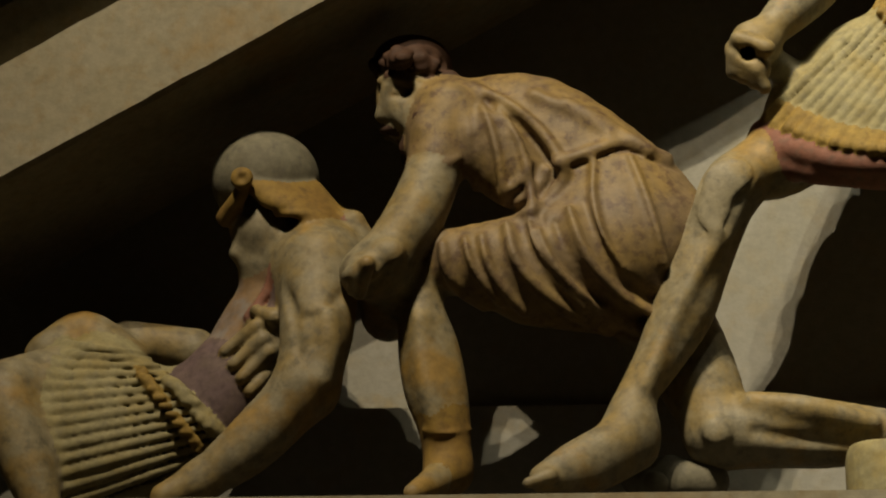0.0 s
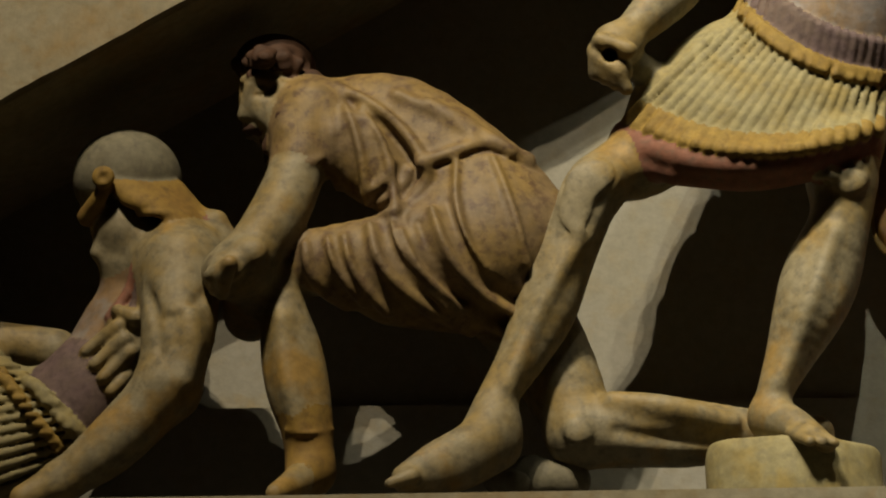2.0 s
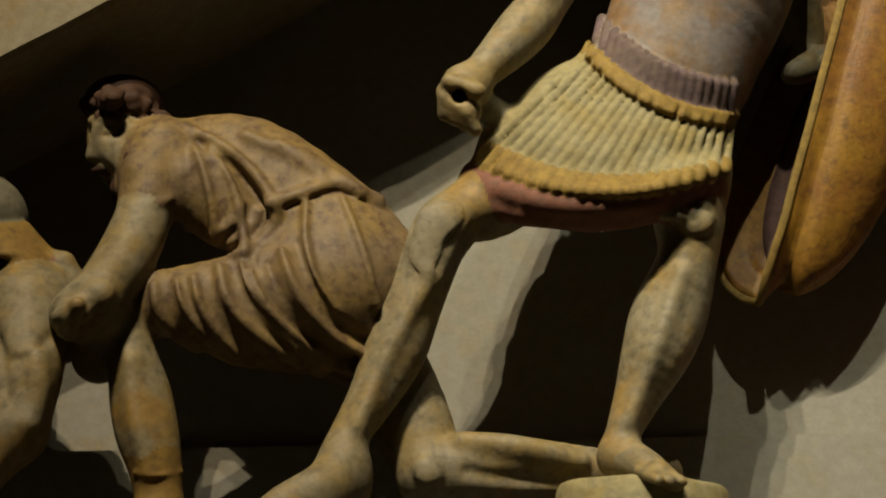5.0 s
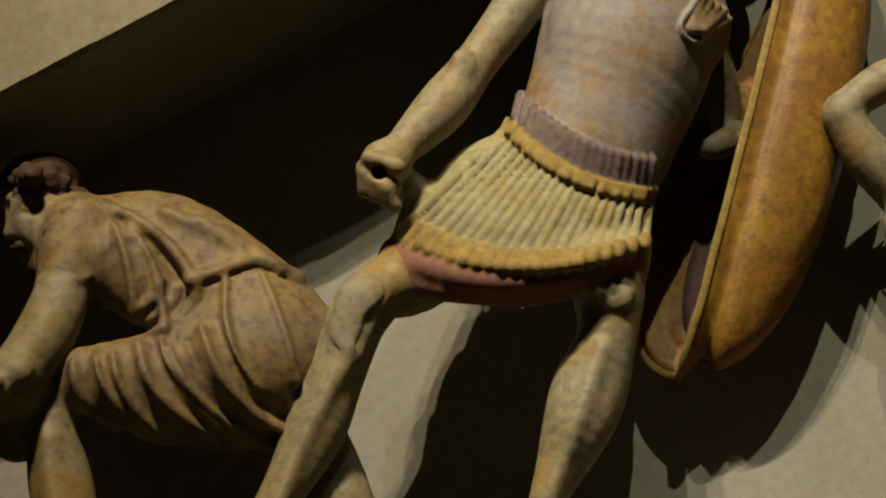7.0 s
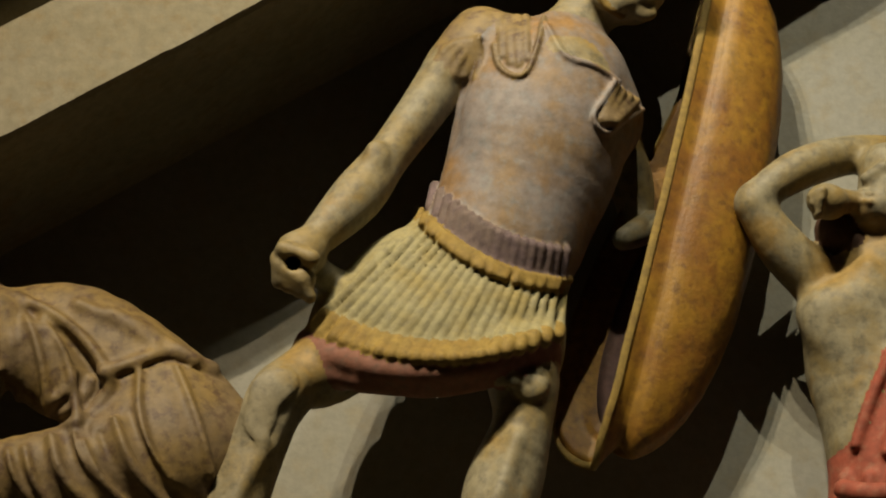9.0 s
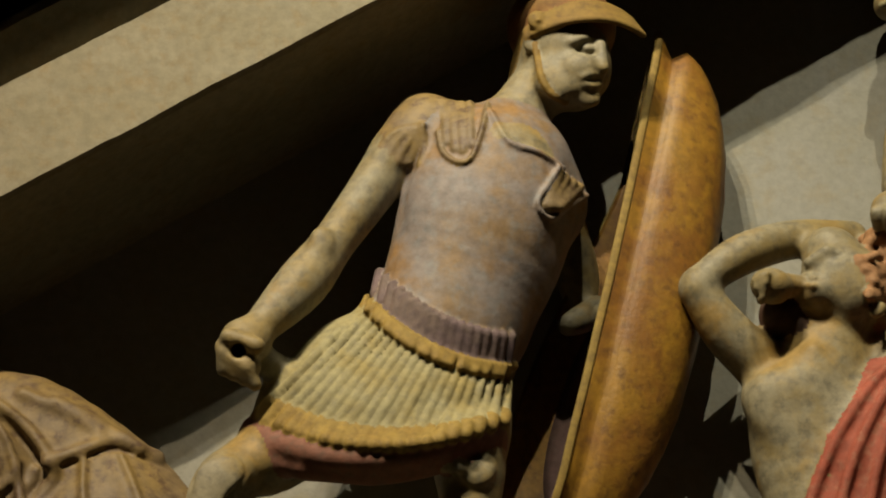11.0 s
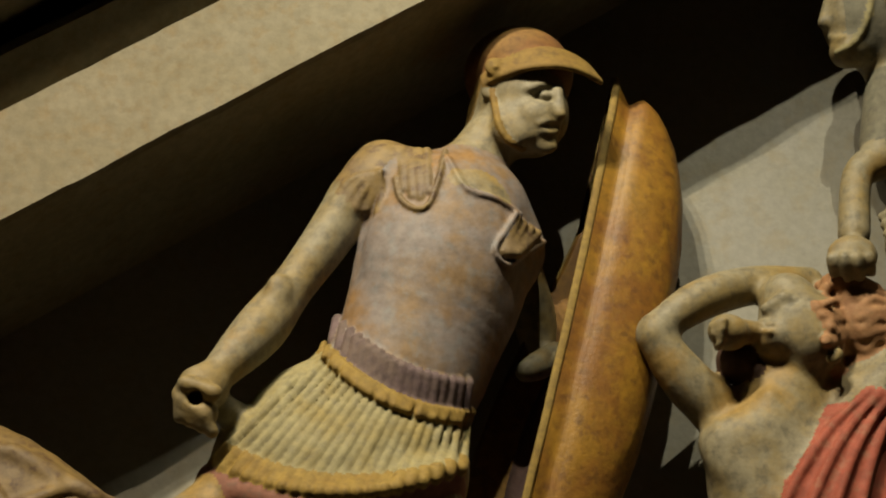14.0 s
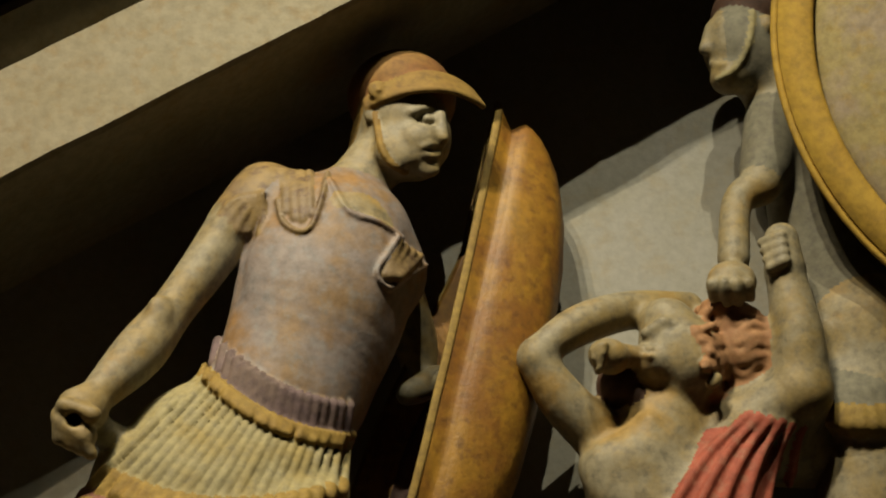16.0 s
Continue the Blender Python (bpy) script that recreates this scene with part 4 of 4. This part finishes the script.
    for i in range(6):
        a, b, c = np.array((0.743, -0.010, 3.130)), np.array((0.606, -0.010, 3.040)), np.array((0.516, -0.010, 2.821))
        step = np.array((0.022, 0.0, -0.006)) * i
        s.bow(a + step * 0.8, b + step * 1.5, c + step * 2.2, 0.0066, rd, 0.008, r2=0.0094, lay=0.003)
    for i in range(6):
        a = (0.489, -0.020, 2.763)
        s.bow((a[0] + 0.04 * i, a[1], a[2]), (a[0] + 0.03 * i, a[1], a[2] - 0.15), (a[0] - 0.02 + 0.045 * i, a[1], a[2] - 0.32), 0.0104, rd, 0.012, lay=0.003)
    s.bow((0.489, -0.010, 2.748), (0.534, -0.070, 2.708), (0.676, -0.030, 2.751), 0.0170, rd, 0.012)
    return s.skin("statue", "painted statue of a pleading man in a red cloak", "statue")


def attacking_warrior():
    s = Clay((0.38, -0.36, 2.36), (1.4, 0.33, 4.3), 0.0045)
    s.ball((0.856, 0.040, 3.871), 0.0623, 0.0623, 0.0793, gr, 0.02, 6)
    s.ball((0.828, 0.040, 3.871), 0.0397, 0.0491, 0.0661, fl, 0.03)
    s.ball((0.817, 0.030, 3.800), 0.0340, 0.0340, 0.0283, fl, 0.02)
    s.cone((0.799, 0.030, 3.907), 0.0085, (0.779, 0.025, 3.859), 0.0113, fl, 0.012)
    s.ball((0.794, -0.015, 3.869), 0.0123, 0.0085, 0.0085, fl, 0.008, how="cut")
    s.chain([(0.781, 0.010, 3.819), (0.798, -0.010, 3.804)], 0.0057, fl, 0.005, lay=0.001)
    s.ball((0.894, 0.060, 3.950), 0.0803, 0.0756, 0.0661, ha, 0.01)
    s.bow((0.864, -0.025, 3.908), (0.841, -0.040, 3.781), (0.775, -0.030, 3.762), 0.0057, cr, 0.003, lay=0.001)
    s.ball((0.890, -0.015, 3.890), 0.0123, 0.0094, 0.0189, fl, 0.006)
    s.cone((0.886, 0.060, 3.829), 0.0520, (0.938, 0.080, 3.757), 0.0661, fl, 0.03)
    s.chain([(0.987, 0.100, 3.697), (0.991, 0.110, 3.518), (0.985, 0.110, 3.362)], [0.1134, 0.1181, 0.1228], gr, 0.04, 0.7)
    s.chain([(0.896, 0.060, 3.722), (0.863, 0.050, 3.625)], [0.0548, 0.0472], gr, 0.02)
    s.chain([(0.844, 0.040, 3.586), (0.795, 0.030, 3.548), (0.766, 0.010, 3.428)], [0.0359, 0.0274, 0.0283], fl, 0.02)
    s.ball((0.747, -0.020, 3.370), 0.0435, 0.0340, 0.0378, fl, 0.02)
    for i in range(4):
        a = (0.703, -0.050, 3.335)
        s.chain([(a[0] + 0.021 * i, a[1], a[2] + 0.018), (a[0] + 0.021 * i, a[1], a[2] - 0.018)], [0.0113, 0.0094], fl, 0.003, lay=0.002)
    s.pleats(((0.904, 0.110, 3.364), (0.914, -0.060, 3.219), (1.088, 0.110, 3.359)), ((0.876, 0.110, 3.193), (0.889, -0.100, 3.031), (1.138, 0.110, 3.184)), 14, 0.0094, 0.0142, gr, ye)
    s.chain([(0.998, 0.110, 3.317), (0.929, 0.110, 2.805), (0.819, 0.110, 2.385)], [0.1134, 0.0661, 0.0425], fl, 0.03)
    s.chain([(1.039, 0.110, 3.316), (1.064, 0.110, 2.799), (1.002, 0.110, 2.373)], [0.1134, 0.0661, 0.0425], fl, 0.03)
    return s.skin("statue", "painted statue of a helmeted warrior behind a round shield", "statue")


def shield(name, centre, up, out, near, far, lean, depth, flange, step, groove, face, rim_paint, label):
    """A shield: a deep bowl, a sloping flange and a rolled edge. near and far are its half widths, out the way it
    faces; lean reshapes the far half to fit the camera's view.
    """
    base = tagged(new(name), label, "shield", "shields")
    base.matrix_world = Matrix.Translation(centre)
    steps, radius = 96, up.length

    def point(rr, z, a):
        u = rr / radius
        c, s = math.cos(a), math.sin(a)
        wide = near * c if c > 0 else far * (-c * lean(s))
        return (up * s + wide) * u + out * z

    def lathe(part_name, profile, material, tag="", uneven=0.0):
        n = len(profile)
        verts = []
        for i in range(steps):
            a = 2 * math.pi * i / steps
            for rr, z in profile:
                verts.append(point(rr + uneven * noise.noise((3 * math.cos(a), 3 * math.sin(a), rr * 20)), z + uneven * noise.noise((5 * math.cos(a), 5 * math.sin(a), 7 + rr * 9)), a))
        faces = [(i * n + j, ((i + 1) % steps) * n + j, ((i + 1) % steps) * n + (j + 1) % n, i * n + (j + 1) % n) for i in range(steps) for j in range(n)]
        return mesh_object(part_name, verts, faces, material, base, tag, True)

    bowl = radius - flange
    outer = [(bowl * u, step + depth * (1 - u ** 3.0) ** 0.6) for u in (0.002, 0.15, 0.3, 0.45, 0.6, 0.72, 0.82, 0.9, 0.95, 0.98)]
    outer += [(bowl * 0.995, step + depth * 0.09), (bowl - groove * 0.4, step + 0.002), (bowl - groove, step * 0.75), (bowl - groove * 0.3, step * 0.5), (bowl + flange * 0.5, step * 0.22), (radius - 0.006, 0.003)]
    lathe("bowl", outer + [(rr * 0.985, z - 0.008) for rr, z in reversed(outer)], face, "", 0.004)
    inner = outer[:10]
    lathe("lining", [(rr * 0.975, z - 0.012) for rr, z in inner] + [(rr * 0.96, z - 0.018) for rr, z in reversed(inner)], LINING, "brown mauve painted lining", 0.003)
    if flange > 0.06:
        lathe("band", [(bowl + 0.004, step + 0.016), (bowl + 0.012, step + 0.018), (radius - 0.010, 0.012), (radius - 0.010, 0.004), (bowl + 0.004, step + 0.004)], rim_paint, "broad yellow band")
    lathe("rim", [(radius - 0.005 + 0.007 * math.cos(a), 0.007 * math.sin(a)) for a in [i * math.pi / 5 for i in range(10)]], rim_paint, "", 0.002)
    return base


def stone_block():
    s = Clay(tuple(np.array((-0.108, -0.050, 2.494)) - 0.2), tuple(np.array((-0.108, -0.050, 2.494)) + 0.2), 0.004)
    x, z = (-0.112, -0.050, 2.494)[0], (-0.112, -0.050, 2.505)[2]
    s.chain([(x - 0.062, -0.05, z - 0.028), (x + 0.02, -0.06, z - 0.03), (x + 0.085, -0.04, z - 0.03)], [0.058, 0.066, 0.058], cr, 0.01)
    s.chain([(x - 0.060, -0.05, LEDGE + 0.03), (x + 0.02, -0.07, LEDGE + 0.03), (x + 0.092, -0.04, LEDGE + 0.02)], [0.058, 0.068, 0.055], cr, 0.03)
    s.slice((x - 0.1, 0, z - 0.004), (x + 0.1, 0, z - 0.012), (x, -0.2, z), -1)
    ob = s.skin("stone_block", "rough pale stone block under the warrior's foot", "block")
    ob["group"] = ""
    del ob["group"]
    return ob


def rubble():
    s = Clay((-0.72, -0.08, 2.36), (-0.36, 0.15, 2.52), 0.004)
    for p, r in (((-0.542, 0.030, 2.475), 0.0276), ((-0.491, 0.050, 2.483), 0.0405), ((-0.439, 0.040, 2.478), 0.0368), ((-0.515, 0.000, 2.463), 0.0221)):
        s.ball(p, r, r * 0.8, r * 0.9, gr, 0.012, 20)
    ob = s.skin("rubble_stone", "rough grey stone lump on the ledge behind a foot", "stone")
    del ob["group"]
    return ob


standing_warrior()
crouching_man()
fallen_warrior()
pleading_man()
attacking_warrior()
stone_block()
rubble()
# ends, half widths and lean are set to match the outline from the camera
top, foot = Vector((0.411, 0.110, 3.806)), Vector((0.115, 0.140, 2.847))
middle = (top + foot) / 2
shield("shield", middle, (top - foot) / 2, Vector((1.0, 0.02, -0.30)).normalized(), Vector((0.254, 0.020, 3.268)) - middle, Vector((0.142, 0.170, 3.340)) - middle, lambda s: max(0.0, 0.35 - 0.95 * s),
       0.135, 0.030, 0.045, 0.022, BRONZE, YELLOW, "ochre and orange shield held on edge, shaped to fit the camera's view")
facing = look((0, 0, 0), (0.10, 1.0, 0.1)).to_3x3()
shield("shield", Vector((1.446, -0.160, 3.745)), facing @ Vector((0, 0.5904, 0)), facing @ Vector((0, 0, 1)), facing @ Vector((0.5904, 0, 0)), facing @ Vector((-0.5904, 0, 0)), lambda s: 1.0,
       0.07, 0.0756, 0.0, 0.0, BUFF, GOLD, "buff and yellow round shield with a broad yellow rim")
